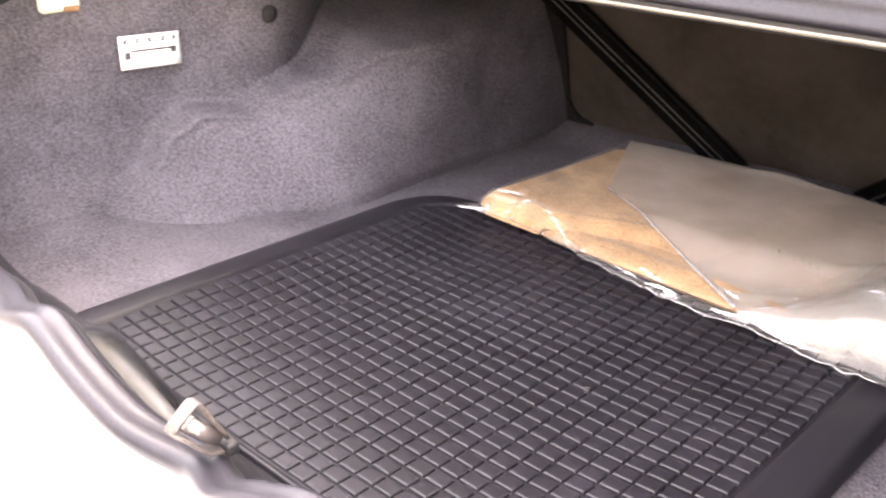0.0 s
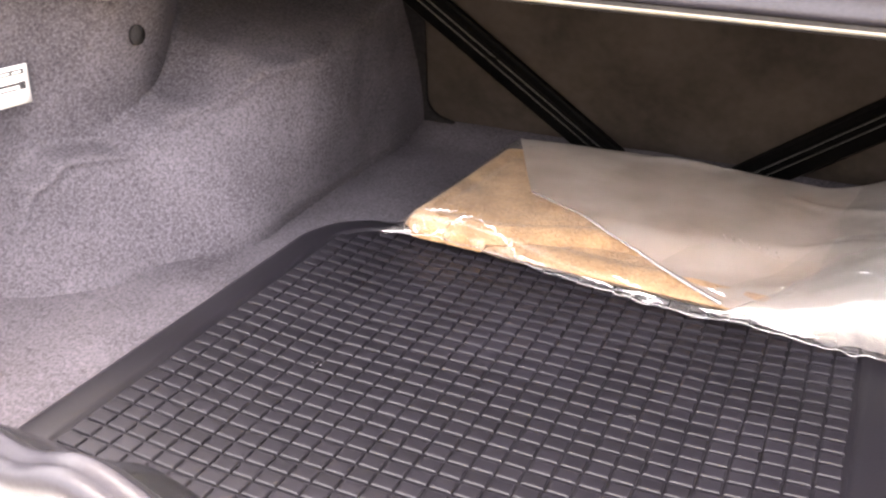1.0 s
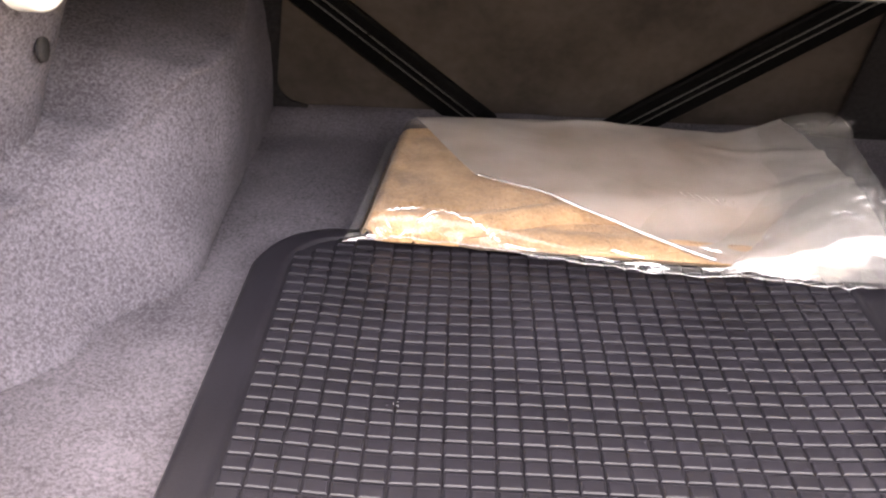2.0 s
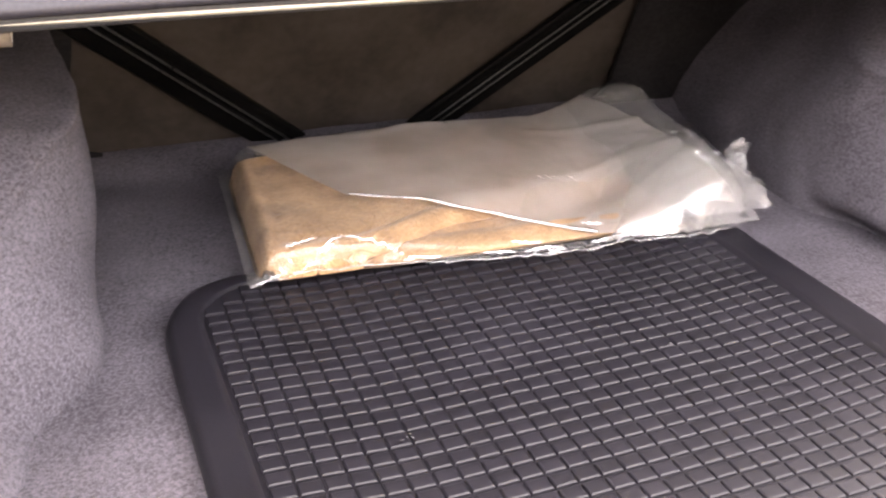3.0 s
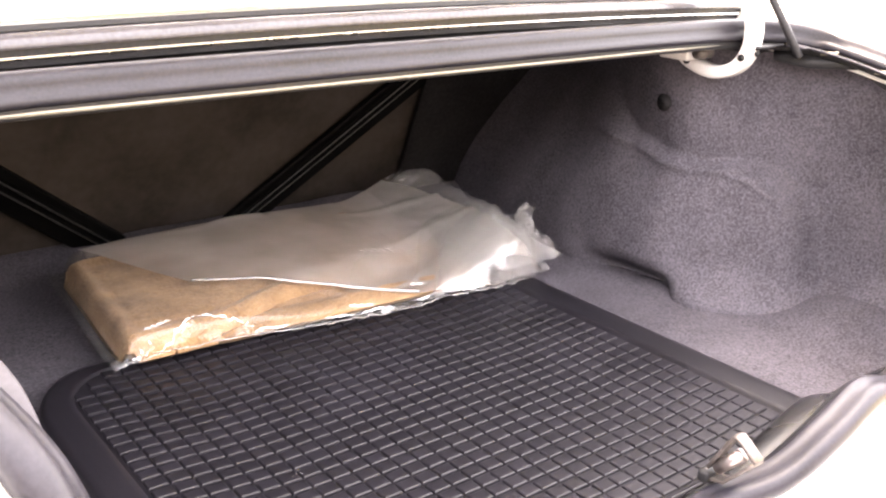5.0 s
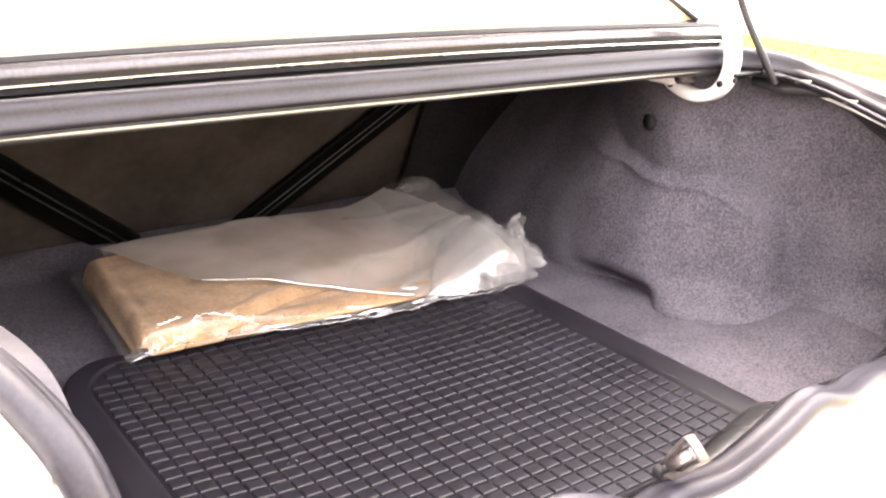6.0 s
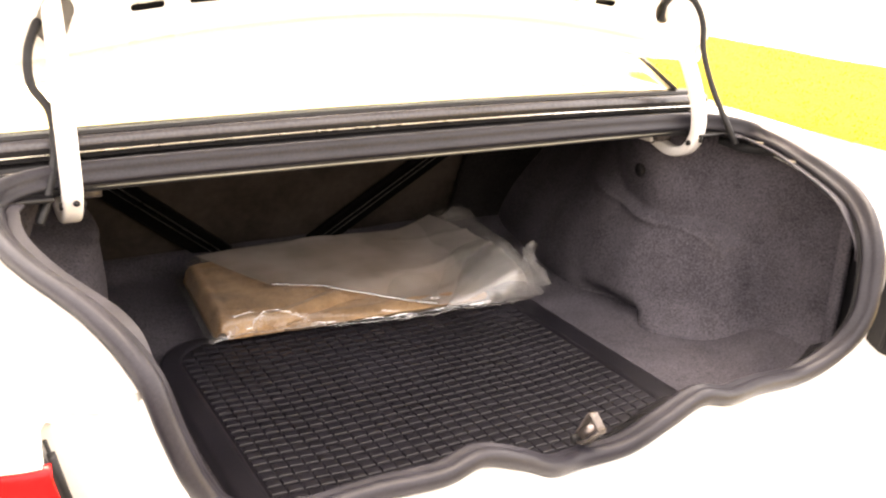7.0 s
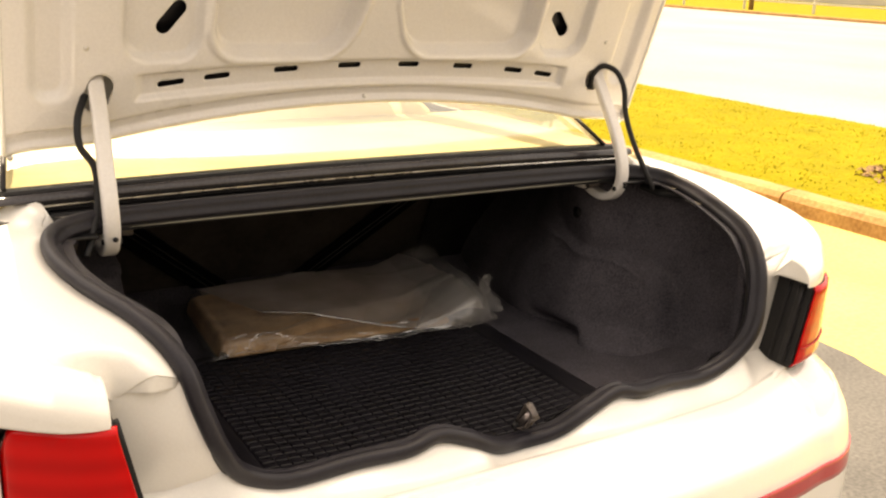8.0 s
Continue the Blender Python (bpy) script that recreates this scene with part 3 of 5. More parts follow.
def build_rear():
    # the sill: from the seal down and back to the bumper's top
    rim = sorted([p for p in RIM_PATH if p.y < 0.2 and p.z < 0.80], key=lambda p: p.x)
    tz = [(p.x, p.z) for p in rim]
    ty = [(p.x, p.y) for p in rim]
    def sill(x, s):
        z0 = lerp_table(tz, x) - 0.014
        y0 = lerp_table(ty, x) + 0.004
        z1 = 0.700 - 0.008 * smooth01(0.2, 0.5, abs(x)) + 0.026 * smooth01(0.5, 0.62, abs(x))
        y1 = 0.060 + 0.06 * smooth01(0.45, 0.66, abs(x))
        w = smooth01(0.46, 0.56, abs(x))
        z0 += (0.735 - z0) * w
        y0 += ((0.190 if x < 0 else 0.150 + 0.05 * smooth01(0.52, 0.60, x)) - y0) * smooth01(0.43, 0.51, abs(x))
        drop = smooth01(0.05, 0.6, s)
        return (x, y0 + (y1 - y0) * s, z0 + (min(z1, z0 - 0.01) - z0) * drop)
    sheet("sill_panel", sill, span(-0.66, 0.66, 88), span(0, 1, 10), PAINT, car, "white painted boot sill panel", thick=0.003)
    # bumper cover
    def bumper(x, s):
        pts = [(0.075, 0.700), (0.045, 0.697), (0.0, 0.675), (-0.032, 0.635), (-0.046, 0.58), (-0.05, 0.50), (-0.045, 0.40), (-0.02, 0.30), (0.05, 0.26)]
        k = s * (len(pts) - 1)
        i = min(int(k), len(pts) - 2)
        t = k - i
        y = pts[i][0] + (pts[i + 1][0] - pts[i][0]) * t
        z = pts[i][1] + (pts[i + 1][1] - pts[i][1]) * t
        a = abs(x)
        z += 0.024 * smooth01(0.45, 0.62, a) * max(0.0, 1 - 2.5 * s)
        # plan: straight back, then round the corner along the flank
        if a <= 0.62:
            return (x, y + 0.05 * (a / 0.62) ** 3, z - 0.01 * (a / 0.62) ** 3)
        w = (a - 0.62) / 0.38
        th = w * math.pi / 2 * 0.98
        out = 0.045 - y
        px = 0.62 + (0.20 + out * 0.62) * math.sin(th)
        py = 0.05 + 0.045 - out + (0.20 + out) * (1 - math.cos(th)) 
        return (math.copysign(px, x), py, z - 0.01 - 0.012 * w)
    bx = span(-1, 1, 80)
    sheet("bumper", bumper, bx, span(0, 1, 28), PAINT, car, "white painted bumper cover", thick=0.004)
    # red stripe round the bumper
    def stripe(x, s):
        k = 0.50 + 0.062 * s
        p = Vector(bumper(x, k))
        c = Vector((0, 0.5, p.z))
        d = (p - c).normalized()
        d.z = 0
        return p + Vector((d.x * 0.003, -0.003, 0))
    sheet("bumper_stripe", stripe, bx, span(0, 1, 4), RED, car, "thin red stripe round the bumper", thick=0.002)


build_rear()


def build_lamp(side):
    plan = spline([(0.640, 0.094, 0), (0.66, 0.0955, 0), (0.69, 0.108, 0), (0.718, 0.128, 0), (0.744, 0.148, 0), (0.760, 0.164, 0)], 5)
    body = [(0.640, 0.184), (0.638, 0.100)] + [(p.x - 0.003, p.y + 0.006) for p in plan if p.x < 0.722] + [(0.712, 0.20), (0.69, 0.22)]
    def slant(x, z):
        """The lamp's inner side leans towards the middle further down."""
        return x - 0.036 * (1 - (z - 0.722) / 0.167) * smooth01(0.74, 0.64, x)
    verts, faces = [], []
    zs = [0.722, 0.729, 0.80, 0.882, 0.889]
    n = len(body)
    for k, z in enumerate(zs):
        inset = 0.005 if k in (0, len(zs) - 1) else 0.0
        for x, y in body:
            d = Vector((x - 0.69, y - 0.17)).normalized() * inset
            verts.append((side * slant(x - d.x, z) + 0.012, y - d.y, z))
    for k in range(len(zs) - 1):
        for i in range(n):
            a, b = k * n, (k + 1) * n
            faces.append((a + i, a + (i + 1) % n, b + (i + 1) % n, b + i))
    faces.append(tuple(range(n)))
    faces.append(tuple((len(zs) - 1) * n + i for i in range(n))[::-1])
    lamp = link_mesh("tail_lamp", verts, faces, BLACK, car, "tail lamp with red lens in a black housing", smooth=False)
    for y0, y1, out in ((0.116, 0.128, 0.008), (0.148, 0.153, 0.004)):
        rib = [Vector((side * (slant(0.638, z) - out * 0.4) + 0.012, (y0 + y1) / 2, z)) for z in span(0.731, 0.880, 4)]
        sweep("housing_rib", rib, rounded(y1 - y0, out, 0.0015, 2), BLACK, lamp, up=(1, 0, 0))
    zs = span(0.726, 0.885, 16)
    def lens(k, z):
        p = plan[k]
        f = k / (len(plan) - 1)
        top = 0.885 - 0.030 * smooth01(0.72, 1.0, f) ** 2
        z = 0.726 + (top - 0.726) * (z - 0.726) / 0.159
        w = 0.006 * (1 - smooth01(0.726, 0.736, z) + smooth01(top - 0.012, top, z)) + 0.006 * smooth01(0.85, 1, f)
        return (side * slant(p.x - w * 0.5, z) + 0.012, p.y + w, z)
    sheet("lens", lens, list(range(len(plan))), zs, LENS, lamp, "glossy red lens", thick=0.003)
    # raised line between the lens's two fields
    line = [Vector((side * (slant(p.x, 0.765) + 0.001) + 0.012, p.y - 0.001, 0.765)) for p in plan]
    sweep("lens_rib", line, circle(0.002, 6), LENS, lamp)
    return lamp


for side in (-1, 1):
    build_lamp(side)


# ---- front edge of the opening: flange, seal channel and window trim ----
def across(name, prof, material, label="", bow=0.03, x0=-0.60, x1=0.60, n=40, smooth=False):
    """A strip across the car; prof holds (y, z) round its section, bowed forwards towards the ends."""
    verts, faces, m = [], [], len(prof)
    for i in range(n + 1):
        x = x0 + (x1 - x0) * i / n
        b = bow * (x / 0.6) ** 2
        for y, z in prof:
            verts.append((x, y + b, z - 0.010 * (x / 0.6) ** 2 * (1 if bow else 0)))
    for i in range(n):
        for k in range(m):
            a = i * m
            faces.append((a + k, a + (k + 1) % m, a + m + (k + 1) % m, a + m + k))
    faces.append(tuple(range(m))[::-1])
    faces.append(tuple(n * m + k for k in range(m)))
    return link_mesh(name, verts, faces, material, car, label, smooth=smooth)


across("front_flange", [(0.5660, 1.0005), (0.568, 1.002), (0.585, 1.002), (0.585, 0.999), (0.568, 0.9985)], CREAM, "dull cream flange edge under the front seal", bow=0.0, x0=-0.56, x1=0.56)
across("rain_gutter", [(0.592, 1.012), (0.606, 1.030), (0.62, 1.034), (0.64, 1.036), (0.64, 1.020), (0.60, 1.004)], BLACK, "black rain gutter below the rear window", bow=0.012)
across("window_trim", [(0.6035 + 0.0115 * (1 - math.cos(a)), 1.0515 + 0.0135 * math.sin(a)) for a in span(0, math.pi * 0.72, 12)] + [(0.624, 1.052)], GREY_TRIM, "grey trim strip along the base of the rear window", bow=0.012, x0=-0.74, x1=0.64, smooth=True)
across("trim_base", [(0.607, 1.036), (0.606, 1.0515), (0.624, 1.0515), (0.626, 1.036)], BLACK, bow=0.012, x0=-0.63, x1=0.63)
across("window_gasket", [(0.613, 1.066), (0.616, 1.0705), (0.630, 1.0735), (0.636, 1.068), (0.622, 1.060)], BLACK, "black rubber gasket of the rear window", bow=0.012, x0=-0.70, x1=0.62)

for y, z in ((0.6035, 1.0440), (0.598, 1.0245)):
    across("trim_bead", [(y - 0.0014, z), (y, z + 0.0014), (y + 0.0014, z), (y, z - 0.0014)], STEEL, bow=0.012, x0=-0.61, x1=0.61)

# ---- cabin: rear window, shelf, seats, roof ----
def window_point(s, v):
    x = s * ((0.56 if s > 0 else 0.66) - 0.13 * v)
    y = 0.618 + 0.70 * v + 0.012 * (x / 0.56) ** 2 + 0.03 * v * (x / 0.56) ** 2
    z = 1.072 + 0.325 * v + 0.02 * math.sin(v * math.pi) - 0.010 * (x / 0.56) ** 2
    return (x, y, z)


rw = sheet("rear_window", window_point, span(-1, 1, 24), span(0, 1, 12), WINDOW, car, "large sloping rear window glass")
rw.visible_shadow = False
for side in (-1, 1):
    pts = [Vector(window_point(side, v)) + Vector((side * 0.006, 0, 0.003)) for v in span(0, 1, 12)]
    sweep("window_edge_trim", pts, rounded(0.009, 0.008, 0.003, 2), BLACK, car)
sheet("parcel_shelf", lambda x, v: (x, 0.645 + 0.70 * v, 1.032 + 0.006 * math.sin(v * 3)), span(-0.69, 0.69, 8), span(0, 1, 8), SHELF, car, "tan carpeted parcel shelf behind the rear seat", thick=0.012)
bm = bmesh.new()
block(bm, (-0.56, 1.335, 0.60), (0.56, 1.48, 1.06), 0.05, 3)
part("rear_seat_back", bm, SHELF, car, "tan rear seat backrest")


def build_cabin():
    # roof and pillars as one white shell with glazed sides
    def roof(x, v):
        y = 1.305 + 1.10 * v
        return (x * (0.46 - 0.03 * abs(2 * v - 1)), y, 1.385 + 0.04 * math.sin(math.pi * min(1, 0.15 + 0.8 * v)) - 0.06 * abs(x) ** 3)
    sheet("roof", roof, span(-1, 1, 20), span(0, 1, 16), PAINT, car, "white painted roof", thick=0.02)
    for side in (-1, 1):
        def pillar(u, v):
            a = Vector(window_point(side, v)) + Vector((side * 0.008, 0, 0))
            b = a + Vector((side * (0.022 + 0.10 * v * (1 - 0.5 * v)), 0.02 + 0.24 * v, -0.012 - 0.07 * v * (1 - v)))
            p = a.lerp(b, u)
            return (p.x, p.y, p.z + 0.008 * math.sin(u * math.pi))
        sheet("rear_pillar", pillar, span(0, 1, 8), span(0, 1, 12), PAINT, car, thick=0.004)
        def glaz(u, v):
            y = 1.30 - 0.34 * (1 - v) + (1.55 + 0.55 * (1 - v)) * u
            return (side * (0.80 - 0.305 * v), y, 0.985 + 0.375 * v - 0.04 * u)
        w = sheet("side_window", glaz, span(0, 1, 10), span(0, 1, 6), WINDOW, car, "side window glass")
        def flank(y, s):
            pts = [(0.80, 0.99), (0.872, 0.93), (0.893, 0.80), (0.891, 0.62), (0.873, 0.42), (0.845, 0.30)]
            k = s * 5
            i = min(int(k), 4)
            t = k - i
            x = pts[i][0] + (pts[i + 1][0] - pts[i][0]) * t
            z = pts[i][1] + (pts[i + 1][1] - pts[i][1]) * t
            taper = 1 - 0.10 * smooth01(3.6, 4.6, y)
            z = 0.30 + (z - 0.30) * (1 - 0.16 * smooth01(3.0, 4.6, y))
            return (side * x * taper, y, z)
        cut_arches(sheet("side_panel", flank, span(1.15, 4.6, 140), span(0, 1, 30), PAINT, car, "white painted side panel", thick=0.004))
    def ws(x, v):
        return (x * (0.70 - 0.20 * v), 3.15 - 0.75 * v, 0.96 + 0.42 * v)
    sheet("windscreen", ws, span(-1, 1, 12), span(0, 1, 8), WINDOW, car)
    def hood(x, v):
        y = 3.15 + 1.45 * v
        return (x * (0.80 - 0.03 * v - 0.04 * v * v), y, 0.955 - 0.07 * v - 0.12 * v * v - 0.03 * abs(x) ** 3)
    sheet("bonnet", hood, span(-1, 1, 16), span(0, 1, 14), PAINT, car, thick=0.01)
    def nose(x, v):
        return (x * 0.74, 4.6 + 0.10 * math.sin(v * math.pi) * (1 - 0.5 * x * x), 0.765 - 0.5 * v)
    sheet("front_bumper", nose, span(-1, 1, 14), span(0, 1, 8), PAINT, car, thick=0.01)
    bm = bmesh.new()
    block(bm, (-0.78, 0.30, 0.20), (0.78, 4.5, 0.30), 0.03)
    part("underbody", bm, BLACK, car)
    for side in (-1, 1):
        for y in (0.92, 3.72):
            prof = [(-0.10, 0.20), (-0.10, 0.30), (-0.085, 0.32), (0.085, 0.32), (0.10, 0.30), (0.10, 0.20)]
            verts, faces, n = [], [], 28
            for k in range(n):
                a = 2 * math.pi * k / n
                for w, r in prof:
                    verts.append((side * 0.79 + w, y + r * math.cos(a), 0.32 + r * math.sin(a)))
            m = len(prof)
            for k in range(n):
                for j in range(m):
                    a, b = k * m, ((k + 1) % n) * m
                    faces.append((a + j, a + (j + 1) % m, b + (j + 1) % m, b + j))
            wheel = link_mesh("wheel", verts, faces, TYRE, car)
            bm = bmesh.new()
            bmesh.ops.create_cone(bm, cap_ends=True, segments=24, radius1=0.205, radius2=0.16, depth=0.10)
            bmesh.ops.rotate(bm, verts=bm.verts, matrix=Matrix.Rotation(radians(90 * side), 3, "Y"))
            bmesh.ops.translate(bm, verts=bm.verts, vec=(side * 0.83, y, 0.32))
            part("rim", bm, STEEL, wheel, smooth=False)


build_cabin()

# ---- boot lid, standing open ----
LEAN_BACK = -0.35  # the lid's y per metre of height
def lid_point(x, z, depth=0.0):
    """A point of the raised lid; depth goes towards the outer skin."""
    n = Vector((0, 1, 0.35)).normalized()
    return Vector((x, 0.665 + LEAN_BACK * (z - 1.16), z)) + n * depth


def lid_edge(x):
    return 1.177 - 0.205 * x * x + 0.02 * smooth01(0.5, 0.66, abs(x))


CX = 0.006
SLOTS = [(s * x + CX, z, 0.023, 0.0052, a * s) for s in (-1, 1) for x, z, a in ((0.394, 1.218, -8), (0.314, 1.228, -6), (0.188, 1.2385, -3), (0.063, 1.244, -1))]
LONG = [(-0.392, 1.327, 0.032, 0.0125, 52), (0.412, 1.321, 0.030, 0.0125, -47)]
SOCKETS = [(-0.510, 1.208, 0.032, 0.021, 68), (0.532, 1.208, 0.024, 0.019, -63)]


def capsule(hole, x, z):
    """Signed distance to a slotted hole in the lid's plane."""
    cx, cz, half, r, a = hole
    c, s = math.cos(radians(a)), math.sin(radians(a))
    u, v = (x - cx) * c + (z - cz) * s, -(x - cx) * s + (z - cz) * c
    return math.hypot(max(0, abs(u) - (half - r)), v) - r


def bump_box(x, z, x0, x1, z0, z1, r, soft):
    dx = max(x0 + r - x, x - x1 + r, 0)
    dz = max(z0 + r - z, z - z1 + r, 0)
    return smooth01(soft, -soft, math.hypot(dx, dz) - r)


def lid_relief(x, z):
    """Depth of the pressed panels: pockets away from the viewer, ribs towards him."""
    d = 0.0
    for x0, x1 in ((-0.318, -0.055 - 0.35 * max(0, 1.36 - z)), (0.030 + 0.35 * max(0, 1.36 - z), 0.335)):
        d += 0.032 * bump_box(x, z, x0, x1, 1.270, 1.56, 0.045, 0.008)
        d -= 0.005 * (bump_box(x, z, x0 - 0.016, x1 + 0.016, 1.254, 1.576, 0.06, 0.006) - bump_box(x, z, x0 - 0.006, x1 + 0.006, 1.264, 1.566, 0.05, 0.006))
    d += 0.016 * bump_box(x, z, -0.61, -0.555, 1.20, 1.56, 0.025, 0.01)
    d += 0.016 * bump_box(x, z, 0.575, 0.625, 1.20, 1.56, 0.025, 0.01)
    d += 0.018 * bump_box(x, z, -0.470, -0.345, 1.262, 1.60, 0.04, 0.007)
    d += 0.018 * bump_box(x, z, 0.362, 0.475, 1.262, 1.60, 0.04, 0.007)
    bow = 0.11 * x * x
    d += 0.012 * smooth01(0.004, -0.004, abs(z - 1.2365 + bow) - 0.021) * smooth01(0.455, 0.435, abs(x))
    e = z - lid_edge(x)
    d += 0.010 * smooth01(0.034, 0.024, e)
    d -= 0.010 * smooth01(0.012, 0.002, e)
    return d


def build_lid():
    # outer skin with its folded rim, and the tail that hangs behind when shut
    def skin(x, t):
        z0 = lid_edge(x)
        pts = [(z0, 0.0), (z0 - 0.006, 0.004), (z0 - 0.007, 0.012), (z0, 0.024), (z0 + 0.03, 0.034), (1.30, 0.045), (1.5, 0.05), (1.62, 0.046), (1.675, 0.028), (1.69, 0.0), (1.70, -0.09), (1.70, -0.18), (1.69, -0.185), (1.67, -0.18), (1.665, -0.03), (1.655, 0.001)]
        k = t * (len(pts) - 1)
        i = min(int(k), len(pts) - 2)
        f = k - i
        z = pts[i][0] + (pts[i + 1][0] - pts[i][0]) * f
        d = pts[i][1] + (pts[i + 1][1] - pts[i][1]) * f
        e = smooth01(0.62, 0.665, abs(x - 0.003))
        return lid_point(x, z, d if d < 0 else d * (1 - 0.85 * e))
    xs = span(-0.655, 0.66, 60)
    lid = sheet("boot_lid", skin, xs, span(0, 1, 45), PAINT, car, "white boot lid raised fully open")
    nx, nz, top = 560, 210, 1.66
    holes = SLOTS + LONG + SOCKETS
    verts, inside = [], []
    for i in range(nx + 1):
        x = -0.655 + 1.315 * i / nx
        z0 = lid_edge(x)
        for j in range(nz + 1):
            z = z0 + (top - z0) * j / nz
            xx, zz, cut = x, z, False
            for h in holes:
                if abs(x - h[0]) > 0.06 or abs(z - h[1]) > 0.06:
                    continue
                d = capsule(h, x, z)
                if d < 0.0019:
                    e = 0.0008
                    gx = (capsule(h, x + e, z) - capsule(h, x - e, z)) / (2 * e)
                    gz = (capsule(h, x, z + e) - capsule(h, x, z - e)) / (2 * e)
                    if d > -0.0014:
                        xx, zz = x - gx * d, z - gz * d
                    else:
                        cut = True
            verts.append(lid_point(xx, zz, lid_relief(xx, zz)))
            inside.append(cut)
    faces = []
    m = nz + 1
    for i in range(nx):
        for j in range(nz):
            q = (i * m + j, (i + 1) * m + j, (i + 1) * m + j + 1, i * m + j + 1)
            if not any(inside[k] for k in q):
                faces.append(q)
    inner = link_mesh("inner_panel", verts, faces, PRIMER, lid, "pressed white inner panel with rows of dark slots")
    s = inner.modifiers.new("thickness", "SOLIDIFY")
    s.thickness, s.offset = 0.0015, 1
    # black sheets behind the slots, in place of the shade inside the lid
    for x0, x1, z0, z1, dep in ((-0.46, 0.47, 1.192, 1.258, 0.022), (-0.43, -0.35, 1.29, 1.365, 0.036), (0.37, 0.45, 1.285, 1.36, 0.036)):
        sheet("lid_shade_sheet", lambda x, v: lid_point(x, z0 + (z1 - z0) * v - 0.11 * x * x * (1 if dep < 0.03 else 0), dep), span(x0, x1, 16), span(0, 1, 3), GLOSS_BLACK, lid, thick=0.002)
    for x in (-0.655, 0.66):
        pts = [lid_point(x, z, 0.003) for z in span(lid_edge(x), 1.66, 14)]
        sweep("side_hem", pts, rounded(0.008, 0.016, 0.003, 2), PAINT, lid, up=(0, 1, 0))
    # small fixing studs
    for x, z in ((-0.529, 1.283), (-0.018, 1.184), (-0.645, 1.102), (0.535, 1.29)):
        bm = bmesh.new()
        bmesh.ops.create_uvsphere(bm, u_segments=10, v_segments=6, radius=0.005)
        p = lid_point(x, z, lid_relief(x, z))
        bmesh.ops.translate(bm, verts=bm.verts, vec=p)
        part("stud", bm, STEEL, lid)
    return lid


build_lid()


# ---- gooseneck hinges and wiring ----
def build_hinge(x, lean):
    path = spline([(x, 0.665, 0.984), (x, 0.640, 0.966), (x, 0.600, 0.957), (x, 0.563, 0.968), (x, 0.544, 0.998), (x, 0.546, 1.04), (x + lean * 0.2, 0.572, 1.10), (x + lean * 0.7, 0.615, 1.17), (x + lean, 0.655, 1.232), (x + lean, 0.662, 1.25)], 6)
    arm = sweep("hinge_arm", path, rounded(0.018, 0.026, 0.005, 3), PRIMER, car, "white painted gooseneck hinge arm", up=(1, 0, 0))
    for y, z in ((0.548, 0.984), (0.640, 0.968)):
        bm = bmesh.new()
        bmesh.ops.create_cone(bm, cap_ends=True, segments=12, radius1=0.005, radius2=0.005, depth=0.032)
        bmesh.ops.rotate(bm, verts=bm.verts, matrix=Matrix.Rotation(radians(90), 3, "Y"))
        bmesh.ops.translate(bm, verts=bm.verts, vec=(x, y, z))
        part("pivot_bolt", bm, BLACK, arm)
    bm = bmesh.new()
    bmesh.ops.create_cone(bm, cap_ends=True, segments=14, radius1=0.0042, radius2=0.0042, depth=0.004)
    bmesh.ops.rotate(bm, verts=bm.verts, matrix=Matrix.Rotation(radians(80), 3, "X"))
    bmesh.ops.translate(bm, verts=bm.verts, vec=(x + 0.003, 0.5345, 0.990))
    part("bolt_hole", bm, BLACK, arm)
    inward = -1 if x > 0 else 1
    bm = bmesh.new()
    block(bm, (x + inward * 0.012, 0.615, 0.972), (x + inward * 0.045, 0.668, 1.0), 0.004)
    part("bracket", bm, PRIMER, arm)
    bm = bmesh.new()
    bmesh.ops.create_cone(bm, cap_ends=True, segments=14, radius1=0.008, radius2=0.008, depth=0.030)
    bmesh.ops.rotate(bm, verts=bm.verts, matrix=Matrix.Rotation(radians(90), 3, "Y"))
    bmesh.ops.translate(bm, verts=bm.verts, vec=(x + inward * 0.03, 0.60, 0.985))
    part("torsion_sleeve", bm, DULL_STEEL, arm)
    return arm


build_hinge(-0.522, 0.010)
build_hinge(0.548, -0.008)


def build_loom(points, label):
    """A ribbed wiring conduit."""
    path = spline(points, 22)
    return sweep("wiring_loom", path, circle(0.0060, 9), BLACK, car, label, scale=lambda t: 1.0 + 0.10 * math.cos(t * (len(path) - 1) * math.pi), up=(0.3, 1, 0.2))


build_loom([(-0.530, 0.650, 1.205), (-0.548, 0.625, 1.17), (-0.550, 0.61, 1.13), (-0.532, 0.595, 1.095), (-0.535, 0.575, 1.04), (-0.553, 0.548, 0.992), (-0.565, 0.535, 0.968)], "black ribbed wiring conduit beside a hinge")
build_loom([(0.528, 0.650, 1.190), (0.530, 0.640, 1.225), (0.548, 0.630, 1.238), (0.572, 0.615, 1.225), (0.583, 0.60, 1.19), (0.580, 0.585, 1.14), (0.588, 0.56, 1.08), (0.600, 0.525, 1.02), (0.612, 0.508, 0.985)], "black ribbed wiring conduit beside a hinge")


